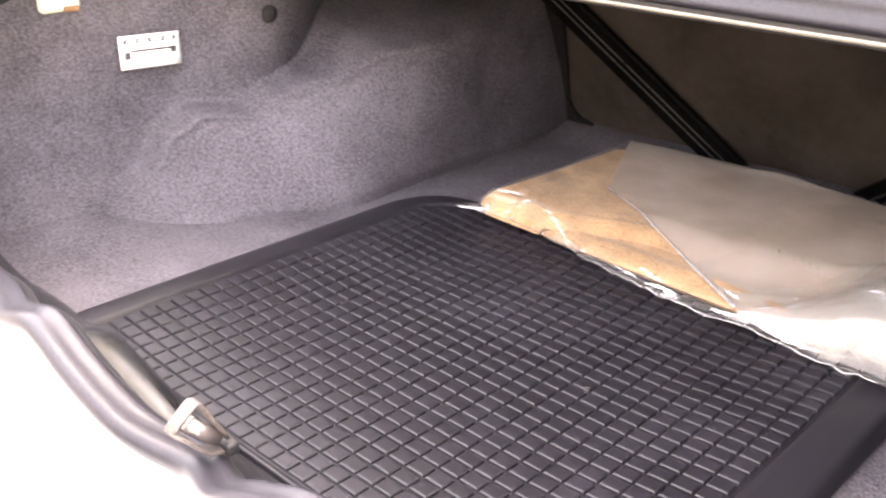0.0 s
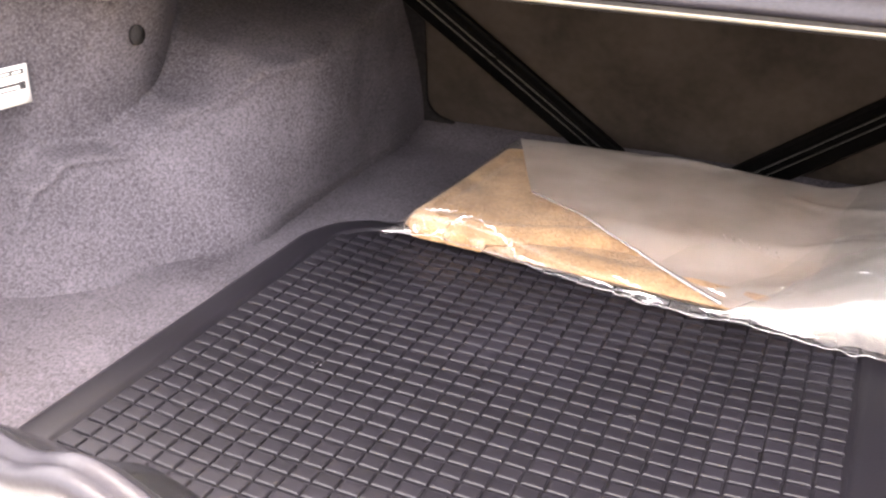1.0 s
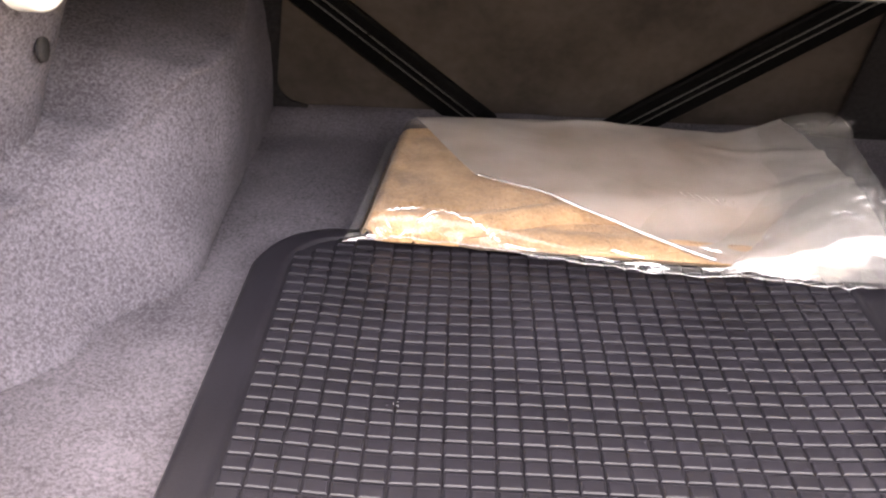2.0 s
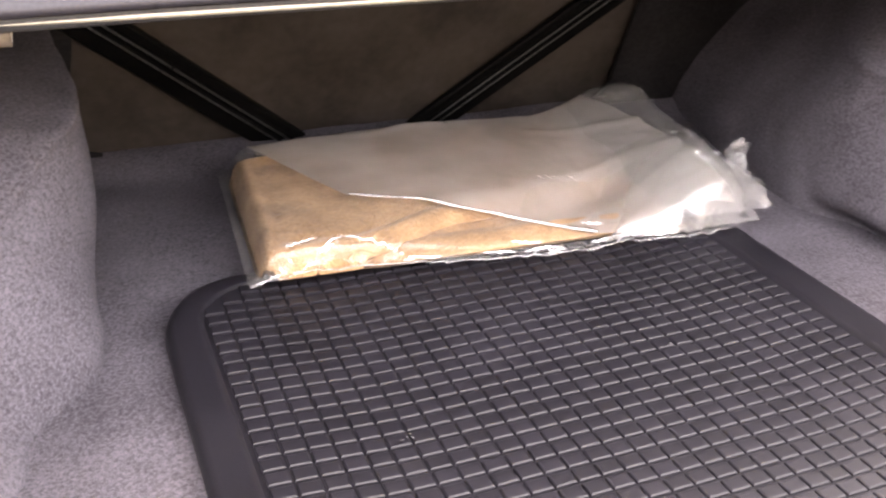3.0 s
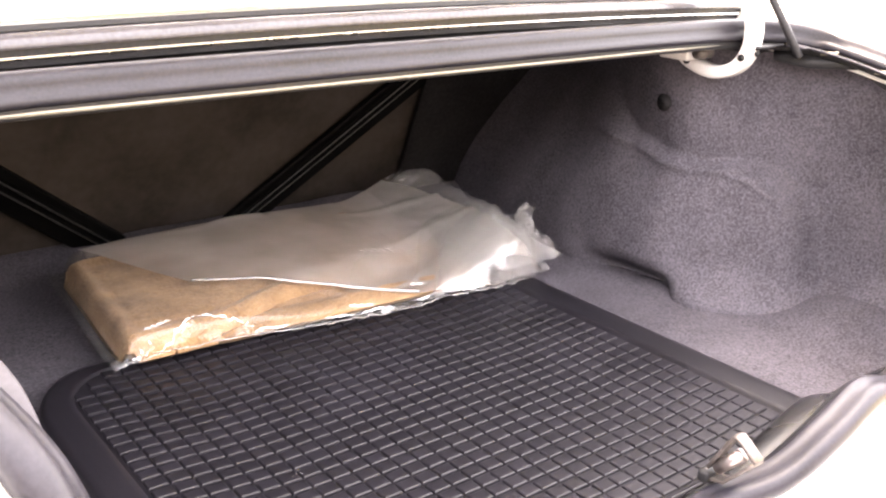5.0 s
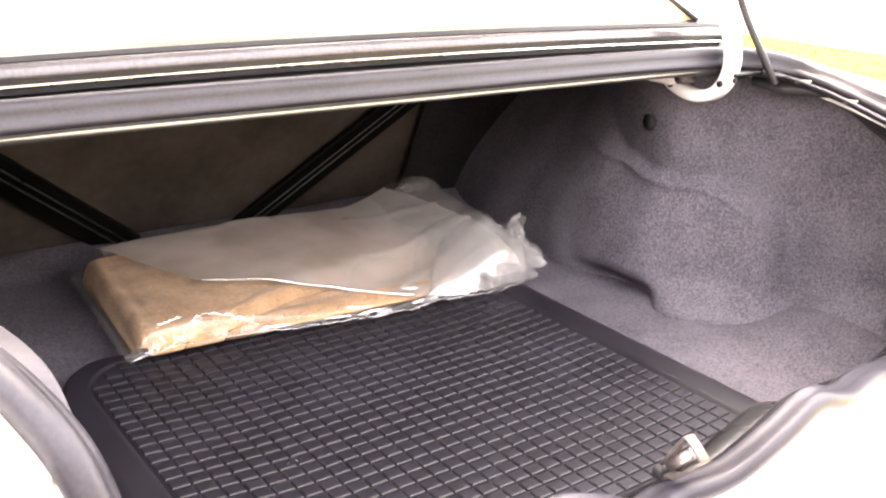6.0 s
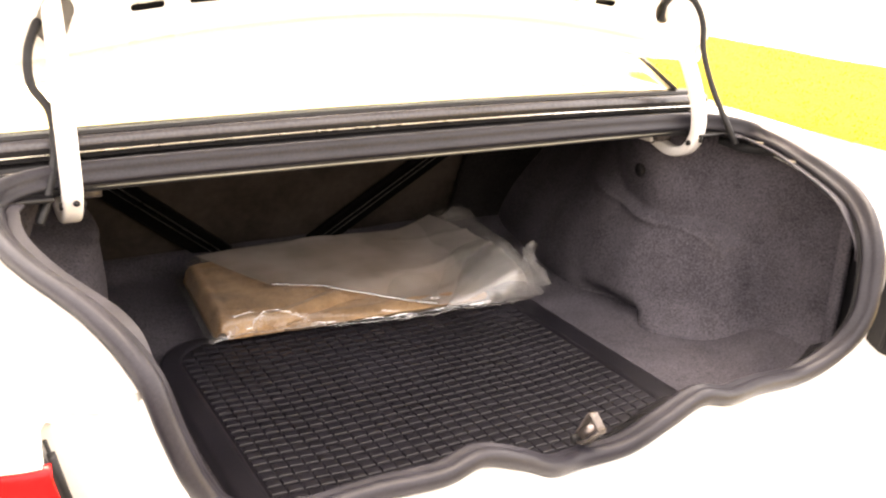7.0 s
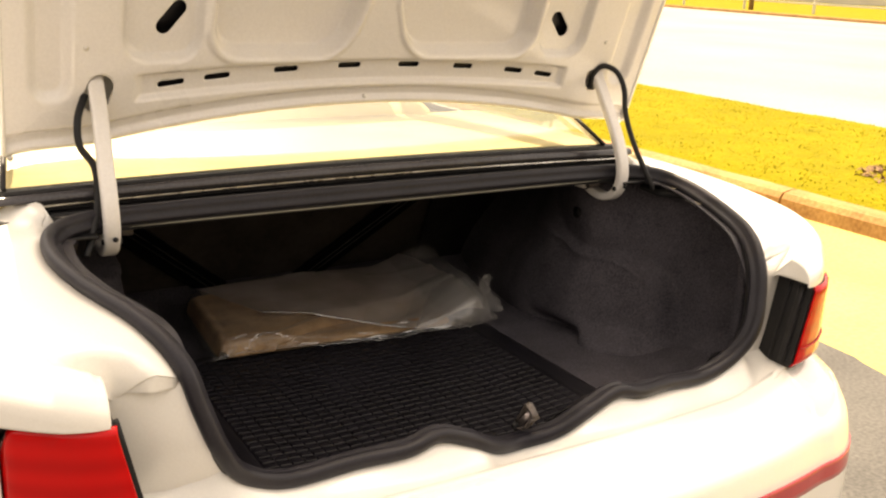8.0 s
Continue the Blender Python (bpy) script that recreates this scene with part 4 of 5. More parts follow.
# ---- boot interior ----
FLOOR = 0.605
JUNCTION = [(0.30, 0.70), (0.42, 0.682), (0.487, 0.637), (0.56, 0.590), (0.645, 0.522), (0.70, 0.463), (0.74, 0.435), (0.80, 0.444), (0.90, 0.450), (1.0, 0.452), (1.10, 0.452), (1.20, 0.454), (1.30, 0.46)]
CREASE_LEFT = [(0.42, 0.612), (0.463, 0.641), (0.504, 0.66), (0.549, 0.721), (0.586, 0.744), (0.651, 0.740), (0.693, 0.769), (0.745, 0.785), (0.835, 0.826), (1.25, 0.87)]
CREASE_RIGHT = [(0.452, 0.612), (0.468, 0.635), (0.482, 0.661), (0.490, 0.71), (0.498, 0.742), (0.522, 0.772), (0.56, 0.797), (0.595, 0.806), (0.63, 0.803), (0.671, 0.808), (0.74, 0.822), (0.82, 0.83), (1.0, 0.84), (1.30, 0.85)]
CREASE_X_RIGHT = [(0.45, 0.668), (0.482, 0.650), (0.498, 0.634), (0.522, 0.616), (0.56, 0.598), (0.595, 0.584), (0.64, 0.562), (0.671, 0.552), (0.74, 0.550), (0.82, 0.570), (0.95, 0.63), (1.1, 0.69), (1.30, 0.73)]
CREASE_X = [(0.40, 0.68), (0.50, 0.652), (0.523, 0.638), (0.586, 0.615), (0.66, 0.580), (0.70, 0.556), (0.746, 0.530), (0.79, 0.496), (0.83, 0.460), (0.88, 0.436), (0.94, 0.430), (1.0, 0.436), (1.1, 0.445), (1.30, 0.465)]
UPPER_RIGHT = [(0.15, 0.725), (0.375, 0.722), (0.48, 0.706), (0.55, 0.682), (0.585, 0.650), (0.61, 0.606), (0.635, 0.584), (0.66, 0.577), (0.70, 0.577), (0.76, 0.592), (0.85, 0.637), (0.95, 0.69), (1.10, 0.75), (1.30, 0.78)]
UPPER_LEFT = [(0.15, 0.70), (0.40, 0.690), (0.49, 0.672), (0.585, 0.664), (0.605, 0.650), (0.64, 0.632), (0.675, 0.612), (0.70, 0.602), (0.73, 0.600), (0.77, 0.620), (0.83, 0.655), (0.90, 0.69), (1.0, 0.72), (1.15, 0.75), (1.30, 0.78)]


def eased(table, y, r=0.012):
    """A table read with its corners rounded off."""
    return sum(lerp_table(table, y + r * d) for d in (-2, -1, 0, 1, 2)) / 5


def lining_top(y):
    return 0.918 + 0.080 * smooth01(0.28, 0.55, y)


JUNCTION_RIGHT = [(0.30, 0.70), (0.42, 0.685), (0.54, 0.585), (0.63, 0.535), (0.70, 0.532), (0.76, 0.530), (0.85, 0.525), (1.0, 0.55), (1.15, 0.59), (1.30, 0.62)]


def wall_x(y, z, side=-1):
    """How far the carpeted side stands from the middle at that place: pocket, strut tower and wheel housing."""
    up = eased(UPPER_LEFT if side < 0 else UPPER_RIGHT, y, 0.010 + 0.012 * smooth01(0.66, 0.76, y)) - (0.03 + (0.045 * smooth01(0.60, 0.66, y) * smooth01(0.90, 0.78, y) if side < 0 else 0.0)) * smooth01(0.74, 1.02, z)
    zc, xc, j = smooth_table(CREASE_LEFT if side < 0 else CREASE_RIGHT, y), eased(CREASE_X if side < 0 else CREASE_X_RIGHT, y, 0.018), eased(JUNCTION if side < 0 else JUNCTION_RIGHT, y, 0.018)
    if side > 0:
        xc = max(xc, j + 0.03)
    proud = 0.018 if side < 0 else 0.022
    xc = min(xc, up + 0.02 - (0.02 + proud) * smooth01(0.50, 0.56, y))
    if y < (0.405 if side < 0 else 0.448):
        low = up
    else:
        h = max(0.012, zc - FLOOR)
        u = min(1.3, max(0.0, (z - FLOOR) / h))
        low = j + (xc - j) * u ** (1.15 if side < 0 else 1.5) - 0.008 * math.sin(min(1, u) * math.pi) * smooth01(0.55, 0.75, y)
        low = min(low, up + 0.01)
    k = smooth01(zc - 0.002, zc + 0.014 + (0.06 if side < 0 else 0.13) * smooth01(0.74, 0.94, y), z)
    x = low + (up - low) * k
    # folded bead along the crease
    table = CREASE_LEFT if side < 0 else CREASE_RIGHT
    slope = (smooth_table(table, y + 0.006) - smooth_table(table, y - 0.006)) / 0.012
    d = (z - zc) / math.sqrt(1 + slope * slope)
    fade = smooth01(0.455, 0.52, y) * smooth01(0.95, 0.80, y)
    x -= fade * (0.009 if side < 0 else 0.005) * math.exp(-(d / 0.008) ** 2)
    # hollow tuck where the carpet meets the floor in front of the wheel housing
    if side > 0:
        tuck = smooth01(0.60, 0.67, y) * smooth01(0.83, 0.73, y)
        x += tuck * (0.034 * smooth01(0.035, 0.0, z - FLOOR) - 0.010 * smooth01(0.02, 0.05, z - FLOOR) * smooth01(0.17, 0.07, z - FLOOR))
    else:
        x += 0.005 * smooth01(0.025, 0.0, z - FLOOR) * smooth01(0.66, 0.74, y) - 0.006 * smooth01(0.80, 0.90, y) * smooth01(1.05, 0.95, y) * math.sin(math.pi * smooth01(0.60, 0.84, z))
    # filleted foot behind the wheel housing
    x -= 0.055 * smooth01(0.065, 0.0, z - FLOOR) ** 1.5 * smooth01(0.66, 0.56, y) * smooth01(0.36, 0.44, y)
    # rounded foot of the pocket
    if y < 0.5:
        x -= 0.06 * smooth01(0.09, 0.0, z - FLOOR) * smooth01(0.48, 0.36, y)
    return x


def build_side(side):
    def f(y, z):
        x = wall_x(y, z, side)
        w = 0.0030 * noise.noise((y * 9, z * 9, side * 3.0)) + 0.0015 * noise.noise((y * 28, z * 28, side * 5.0))
        return (side * (x + w), y, z)
    def g(y, v):
        return f(y, FLOOR - 0.01 + (lining_top(y) - FLOOR + 0.01) * v)
    ob = sheet("side_lining", g, span(0.285, 1.30, 190), span(0, 1, 110), CARPET, car, "moulded grey felt carpet over the wheel housing and side pocket")
    s = ob.modifiers.new("thickness", "SOLIDIFY")
    s.thickness, s.offset = 0.004, (-1 if side < 0 else 1)
    # upright fold of the lining at the rear corner
    fold = [Vector((side * 0.672, 0.288, z)) for z in span(FLOOR, 0.915, 10)]
    sweep("lining_edge", fold, rounded(0.014, 0.022, 0.004, 2), CARPET, car, up=(0, 1, 0))
    # black recess behind the tail lamp
    sheet("lamp_recess", lambda y, v: (side * (0.685 - 0.13 * smooth01(0.26, 0.165, y)), y, FLOOR + (0.900 - FLOOR + 0.03 * smooth01(0.2, 0.3, y)) * v), span(0.202, 0.30, 10), span(0, 1, 12), GLOSS_BLACK, car, "black recess behind the tail lamp", thick=0.003)
    # trim hole in the strut tower
    y, z = (0.687, 0.886) if side < 0 else (0.690, 0.896)
    bm = bmesh.new()
    bmesh.ops.create_cone(bm, cap_ends=True, segments=20, radius1=0.0135, radius2=0.0120, depth=0.004)
    bmesh.ops.rotate(bm, verts=bm.verts, matrix=Matrix.Rotation(radians(90), 3, "Y"))
    bmesh.ops.translate(bm, verts=bm.verts, vec=(side * (wall_x(y, z, side) - 0.004), y, z))
    part("trim_plug", bm, DIMPLE, car, "round black trim plug in the carpet")
    return ob


for side in (-1, 1):
    build_side(side)


def board_y(z):
    """The seat back's plane, which leans towards the opening."""
    return 1.283 - 0.42 * (z - 0.65)


def build_floor():
    def f(x, y):
        e = smooth01(0.50, 0.70, abs(x)) * smooth01(0.55, 0.40, y)
        z = FLOOR + 0.035 * e + 0.025 * smooth01(1.20, 1.30, y) - 0.10 * smooth01(0.21, 0.15, y)
        return (x, y, z + 0.003 * noise.noise((x * 8, y * 8, 1)) + 0.001 * noise.noise((x * 30, y * 30, 1)))
    ob = sheet("boot_carpet", f, span(-0.72, 0.72, 90), span(0.14, 1.31, 74), CARPET, car, "grey felt boot floor carpet", thick=0.006)
    # low rear inner wall below the sill, with the latch plate's hollow
    rim = sorted([p for p in RIM_PATH if p.y < 0.2 and p.z < 0.80], key=lambda p: p.x)
    tz, ty = [(p.x, p.z) for p in rim], [(p.x, p.y) for p in rim]
    def g(x, s):
        z1 = lerp_table(tz, x) - 0.016 if abs(x) < 0.5 else 0.76
        y1 = lerp_table(ty, x) + 0.016 if abs(x) < 0.5 else 0.15
        y1 += (0.180 - y1) * smooth01(0.47, 0.5, -x)
        y0, z0 = 0.238, 0.612
        return (x, y1 + (y0 - y1) * (0.35 * smooth01(0, 0.3, s) + 0.65 * s), z1 + (z0 - z1) * (0.25 * s + 0.75 * s ** 1.8))
    sheet("sill_trim", g, span(-0.515, 0.54, 90), span(0, 1, 14), SILL_BLACK, car, "glossy black trim inside the boot sill", thick=0.003)
    # seat back board, leaning back over the boot, and the dark lining round it
    sheet("seat_back_board", lambda x, z: (x, board_y(z) + 0.006 + 0.004 * noise.noise((x * 3, z * 3, 0)), z), span(-0.52, 0.52, 36), span(0.60, 1.02, 16), VINYL, car, "dull brown board behind the rear seat", thick=0.006)
    for side in (-1, 1):
        def h(z, s):
            r, low = 0.05, 0.628
            xin = (0.450 - 0.16 * max(0.0, z - 0.65) if side < 0 else 0.466) - (0.0 if z > low + r else (r - math.sqrt(max(0, r * r - (low + r - z) ** 2))) if z > low else r)
            return (side * (xin + (0.80 - xin) * s), board_y(z) - 0.008 - 0.010 * s, z)
        sheet("board_surround", h, span(0.60, 1.0, 44), span(0, 1, 4), SURROUND, car, thick=0.008)
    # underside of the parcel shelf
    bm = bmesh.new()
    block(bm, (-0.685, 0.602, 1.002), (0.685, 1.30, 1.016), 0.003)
    part("shelf_underside", bm, GLOSS_BLACK, car, "black underside of the parcel shelf")
    # black plates added between lining and quarter panels, to stop sunlight leaking in
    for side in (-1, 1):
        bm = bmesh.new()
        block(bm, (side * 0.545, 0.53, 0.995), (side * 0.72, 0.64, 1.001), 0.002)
        part("light_stop_plate", bm, GLOSS_BLACK, car)
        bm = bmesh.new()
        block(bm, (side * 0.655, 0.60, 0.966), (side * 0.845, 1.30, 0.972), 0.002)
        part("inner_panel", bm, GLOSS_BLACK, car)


build_floor()


def build_brace(side):
    """A pressed steel brace on the seat back, with two ridges nearer its upper edge."""
    low, high = Vector((side * 0.062, board_y(0.57) - 0.004, 0.57)), Vector((side * (0.560 if side < 0 else 0.585), board_y(0.99) - 0.004, 0.99))
    d = (high - low).normalized()
    face = Vector((0, -1, -0.42)).normalized()
    n = face.cross(d) * side
    prof = [(-0.031, 0.0), (-0.031, 0.007), (-0.028, 0.010), (-0.004, 0.011), (-0.002, 0.0155), (0.002, 0.0155), (0.0045, 0.0115), (0.009, 0.0115), (0.0115, 0.0155), (0.0155, 0.0155), (0.018, 0.011), (0.028, 0.010), (0.031, 0.007), (0.031, 0.0)]
    path = [low.lerp(high, t) for t in span(0, 1, 10)]
    verts, faces, m = [], [], len(prof)
    for p in path:
        for s, w in prof:
            verts.append(p + n * s + face * w)
    for i in range(len(path) - 1):
        for k in range(m):
            a = i * m
            faces.append((a + k, a + (k + 1) % m, a + m + (k + 1) % m, a + m + k))
    faces.append(tuple(range(m)))
    faces.append(tuple((len(path) - 1) * m + k for k in range(m))[::-1])
    brace = link_mesh("seat_brace", verts, faces, BRACE, car, "black painted diagonal steel brace with two ridges", smooth=False)
    # thin lighter, glossier rods paint the highlight along each ridge
    for s in (0.0, 0.0135):
        rod = [p + n * s + face * 0.0155 for p in path]
        sweep("ridge", rod, circle(0.0013, 6), RIDGE_HIGHLIGHT, brace, up=(0, 1, 0))
    return brace


for side in (-1, 1):
    build_brace(side)


def build_striker():
    """The lid's striker: a bent strap with a short rear leg and a long slanting front leg, and a roller within."""
    x = 0.0375
    strap = [Vector((x, y, z)) for y, z in ((0.1325, 0.7345), (0.140, 0.7405), (0.148, 0.7465), (0.1530, 0.7497), (0.1562, 0.7485), (0.160, 0.742), (0.166, 0.730), (0.172, 0.719), (0.1775, 0.7085))]
    loop = sweep("striker", strap, rounded(0.013, 0.0036, 0.0014, 2), DULL_STEEL, car, "dull zinc plated striker with a slanting roller on the boot sill", up=(0, -0.5, 1))
    base = [Vector((x, y, z)) for y, z in ((0.133, 0.7325), (0.142, 0.7235), (0.151, 0.7125), (0.160, 0.702), (0.172, 0.699))]
    sweep("striker_foot", base, rounded(0.016, 0.003, 0.0012, 2), DULL_STEEL, loop, up=(0, 0.6, 1))
    a, b = Vector((x, 0.1475, 0.7345)), Vector((x, 0.1715, 0.7085))
    bm = bmesh.new()
    bmesh.ops.create_cone(bm, cap_ends=True, segments=18, radius1=0.0062, radius2=0.0062, depth=(b - a).length)
    bmesh.ops.bevel(bm, geom=[e for e in bm.edges if e.calc_face_angle(0) > 1], offset=0.0012, segments=2, affect="EDGES")
    bmesh.ops.rotate(bm, verts=bm.verts, matrix=(b - a).to_track_quat("Z", "Y").to_matrix())
    bmesh.ops.translate(bm, verts=bm.verts, vec=(a + b) / 2)
    part("roller", bm, ROLLER, loop)
    bm = bmesh.new()
    block(bm, (x - 0.009, 0.174, 0.692), (x + 0.009, 0.186, 0.704), 0.003)
    part("buffer", bm, BLACK, loop, "small black rubber buffer")


build_striker()


def build_label():
    """White warning label on the left side lining, with two unreadable dark lines of print."""
    y0, y1, z0, z1 = 0.4885, 0.583, 0.8215, 0.868
    flat = 0.004 - min(wall_x(y, z) for y in (y0, (y0 + y1) / 2, y1) for z in (z0, z1))
    def on_wall(off):
        def f(u, v):
            y, z = y0 + (y1 - y0) * u, z0 + (z1 - z0) * v
            return (flat + off, y, z - 0.004 * u)
        return f
    lab = sheet("warning_label", on_wall(0), span(0, 1, 8), span(0, 1, 4), LABEL, car, "white printed paper label with dark bars", thick=0.0008)
    for ua, ub, va, vb in ((0.07, 0.93, 0.77, 0.90), (0.07, 0.17, 0.30, 0.52), (0.83, 0.93, 0.38, 0.58), (0.17, 0.83, 0.50, 0.57), (0.20, 0.80, 0.38, 0.42), (0.22, 0.78, 0.27, 0.30)):
        sheet("print_bar", on_wall(0.0006), span(ua, ub, 8), span(va, vb, 2), INK, lab)
    for ua, ub in ((0.12, 0.27), (0.31, 0.47), (0.51, 0.70), (0.74, 0.88)):
        sheet("print_gap", on_wall(0.0012), span(ua, ub, 4), span(0.81, 0.86, 2), LABEL, lab)


build_label()


def build_bits():
    # loose liner tab under the right seal, clips along the gutter
    verts = [Vector((0.612, 0.55, 0.992)), Vector((0.606, 0.545, 0.978)), Vector((0.622, 0.50, 0.970)), Vector((0.645, 0.44, 0.975)), Vector((0.650, 0.43, 0.987)), Vector((0.640, 0.50, 0.993))]
    ob = link_mesh("liner_tab", verts, [(0, 1, 2, 5), (5, 2, 3, 4)], BLACK, car, "loose black liner tab hanging under the seal")
    s = ob.modifiers.new("thickness", "SOLIDIFY")
    s.thickness = 0.003
    # pale plastic fastener on the side lining, with a worn brown notch
    x = -wall_x(0.42, 0.93) + 0.004
    bm = bmesh.new()
    block(bm, (x - 0.006, 0.392, 0.9085), (x + 0.006, 0.4475, 0.958), 0.007, 3)
    nut = part("lining_fastener", bm, FASTENER, car, "pale greenish plastic lining fastener")
    bm = bmesh.new()
    block(bm, (x - 0.002, 0.423, 0.9080), (x + 0.0072, 0.4440, 0.9160), 0.002, 2)
    part("notch", bm, LEAF, nut, "worn brown notch")
    # dull clips on the gutter's lip
    for y, w in ((0.470, 0.024), (0.392, 0.020)):
        p = min((q for q in RIM_PATH if q.x > 0.3), key=lambda q: abs(q.y - y) + (0 if q.z > 0.9 else 1))
        bm = bmesh.new()
        block(bm, (-0.004, -w / 2, -0.001), (0.004, w / 2, 0.001), 0.0008, 1)
        turn = Euler((radians(-8), radians(-35), radians(10))).to_matrix().to_4x4()
        bmesh.ops.transform(bm, matrix=Matrix.Translation(p + Vector((-0.027, 0, -0.010))) @ turn, verts=bm.verts)
        part("gutter_clip", bm, CLIP, car, "dull tan clip on the gutter lip")
    rnd = random.Random(3)
    for k in range(22):
        x = -0.50 + 1.0 * rnd.random()
        w = 0.004 + 0.006 * rnd.random()
        bm = bmesh.new()
        y = 0.598 + 0.006 * rnd.random()
        z = 1.012 + (y - 0.592) * 1.286
        block(bm, (-w * 0.6, -0.0015, -0.0012), (w * 0.6, 0.0015, 0.0014), 0.0006, 1)
        bmesh.ops.transform(bm, matrix=Matrix.Translation((x, y, z)) @ Euler((rnd.uniform(-0.6, 0.6), rnd.uniform(-0.5, 0.5), rnd.uniform(-0.5, 0.5))).to_matrix().to_4x4(), verts=bm.verts)
        part("gutter_crumb", bm, CREAM if k % 3 else LEAF, car)


build_bits()


# ---- ribbed rubber boot mat ----
PX, PY = 0.0232, 0.0196
GX0, GX1, GY0, GY1 = -0.341, 0.312, 0.250, 0.824  # the ribbed field


CR, RR = 0.08, 0.014  # the field's corner radii, front and rear


def mat_z(x, y):
    """The mat's top: flat in the middle, riding up a little towards its sides and front."""
    return 0.619 + 0.008 * smooth01(0.17, 0.34, abs(x + 0.015)) + 0.003 * smooth01(0.70, 0.83, y)


def build_mat():
    mat = thing("rubber_boot_mat", "black ribbed rubber boot mat lying on the grey carpet", "mat", (0, 0.55, FLOOR))
    # border: a rounded rectangle swept with the rim's section
    def ring(x0, x1, y0, y1, n=9):
        out = []
        for cx, cy, a0, r in ((x1 - CR, y1 - CR, 0, CR), (x0 + CR, y1 - CR, 90, CR), (x0 + RR, y0 + RR, 180, RR), (x1 - RR, y0 + RR, 270, RR)):
            for k in range(n + 1):
                a = radians(a0 + 90 * k / n)
                out.append((cx + r * math.cos(a), cy + r * math.sin(a)))
        # even out the long sides
        full = []
        for (ax, ay), (bx, by) in zip(out, out[1:] + out[:1]):
            full.append((ax, ay))
            d = math.hypot(bx - ax, by - ay)
            for k in range(1, int(d / 0.03)):
                t = k / int(d / 0.03)
                full.append((ax + (bx - ax) * t, ay + (by - ay) * t))
        return full
    steps = [(0.0, -0.0035), (0.0016, -0.0035), (0.0026, 0.0002), (0.010, 0.0012), (0.022, 0.0022), (0.034, 0.0026), (0.039, 0.0018), (0.0425, -0.002), (0.044, -0.016)]
    base = ring(GX0, GX1, GY0, GY1)
    m = len(base)
    verts, faces = [], []
    for off, dz in steps:
        rg = ring(GX0, GX1, GY0, GY1)
        for (x, y) in rg:
            # push out along the corner-aware direction
            r = CR if y > 0.5 else RR
            cx = min(max(x, GX0 + r), GX1 - r)
            cy = min(max(y, GY0 + r), GY1 - r)
            d = Vector((x - cx, y - cy))
            d = d.normalized() if d.length > 1e-6 else Vector((0, 0))
            back = 1 - 0.88 * smooth01(0.3, 0.24, y)  # hardly any border along the sill
            front = 1 - 0.5 * max(0.0, d.y) ** 2
            wide = 1 + 0.25 * max(0.0, d.x)
            wide -= 0.45 * max(0.0, -d.x) * max(0.0, d.y)
            verts.append((x + d.x * off * wide, y + d.y * off * back * front, mat_z(x, y) + dz))
    for i in range(len(steps) - 1):
        for k in range(m):
            a, b = i * m, (i + 1) * m
            faces.append((a + k, a + (k + 1) % m, b + (k + 1) % m, b + k))
    link_mesh("border", verts, faces, RUBBER, mat, "smooth raised rubber border")
    # sunk field under the pads
    def f(x, y):
        return (x, y, mat_z(x, y) - 0.0030)
    sheet("base_sheet", f, span(GX0 - 0.002, GX1 + 0.002, 40), span(GY0 - 0.002, GY1 + 0.002, 30), RUBBER, mat)
    # one pad: chamfered block
    hx, hy, c, top, low = 0.0104, 0.0080, 0.0014, 0.0002, -0.0032
    pv = [(-hx, -hy, low), (hx, -hy, low), (hx, hy, low), (-hx, hy, low), (-hx, -hy, top - 0.001), (hx, -hy, top - 0.001), (hx, hy, top - 0.001), (-hx, hy, top - 0.001), (-hx + c, -hy + c, top), (hx - c, -hy + c, top), (hx - c, hy - c, top), (-hx + c, hy - c, top)]
    pf = [(0, 1, 5, 4), (1, 2, 6, 5), (2, 3, 7, 6), (3, 0, 4, 7), (4, 5, 9, 8), (5, 6, 10, 9), (6, 7, 11, 10), (7, 4, 8, 11), (8, 9, 10, 11)]
    shared = bpy.data.meshes.new("pad")
    shared.from_pydata(pv, [], pf)
    shared.materials.append(PAD)
    cols, rows = int((GX1 - GX0) / PX), int((GY1 - GY0) / PY)
    ox, oy = (GX1 - GX0 - cols * PX) / 2, (GY1 - GY0 - rows * PY) / 2
    jverts, jfaces = [], []
    inv = Matrix.Translation(-Vector(mat.location))
    rnd = random.Random(8)
    for j in range(rows):
        for i in range(cols):
            x, y = GX0 + ox + (i + 0.5) * PX, GY0 + oy + (j + 0.5) * PY
            # rounded corners leave out the corner pads
            r = CR if y > 0.5 else RR
            cx = min(max(x, GX0 + r), GX1 - r)
            cy = min(max(y, GY0 + r), GY1 - r)
            if math.hypot(x - cx, y - cy) > r - 0.004:
                continue
            tilt = (mat_z(x + 0.01, y) - mat_z(x - 0.01, y)) / 0.02
            m4 = Matrix.Translation((x, y, mat_z(x, y))) @ Euler((rnd.uniform(-0.006, 0.006), -math.atan(tilt) + rnd.uniform(-0.006, 0.006), rnd.uniform(-0.008, 0.008))).to_matrix().to_4x4()
            if 3 <= j < 16 and i < 23:
                ob = new("pad", shared)
                ob.parent = mat
                ob.matrix_parent_inverse = inv
                ob.matrix_basis = m4
            else:
                k = len(jverts)
                jverts += [m4 @ Vector(v) for v in pv]
                jfaces += [tuple(k + q for q in fc) for fc in pf]
    rest = link_mesh("pad_field", jverts, jfaces, PAD, mat, smooth=False)
    tagged(rest, kind="stuff")
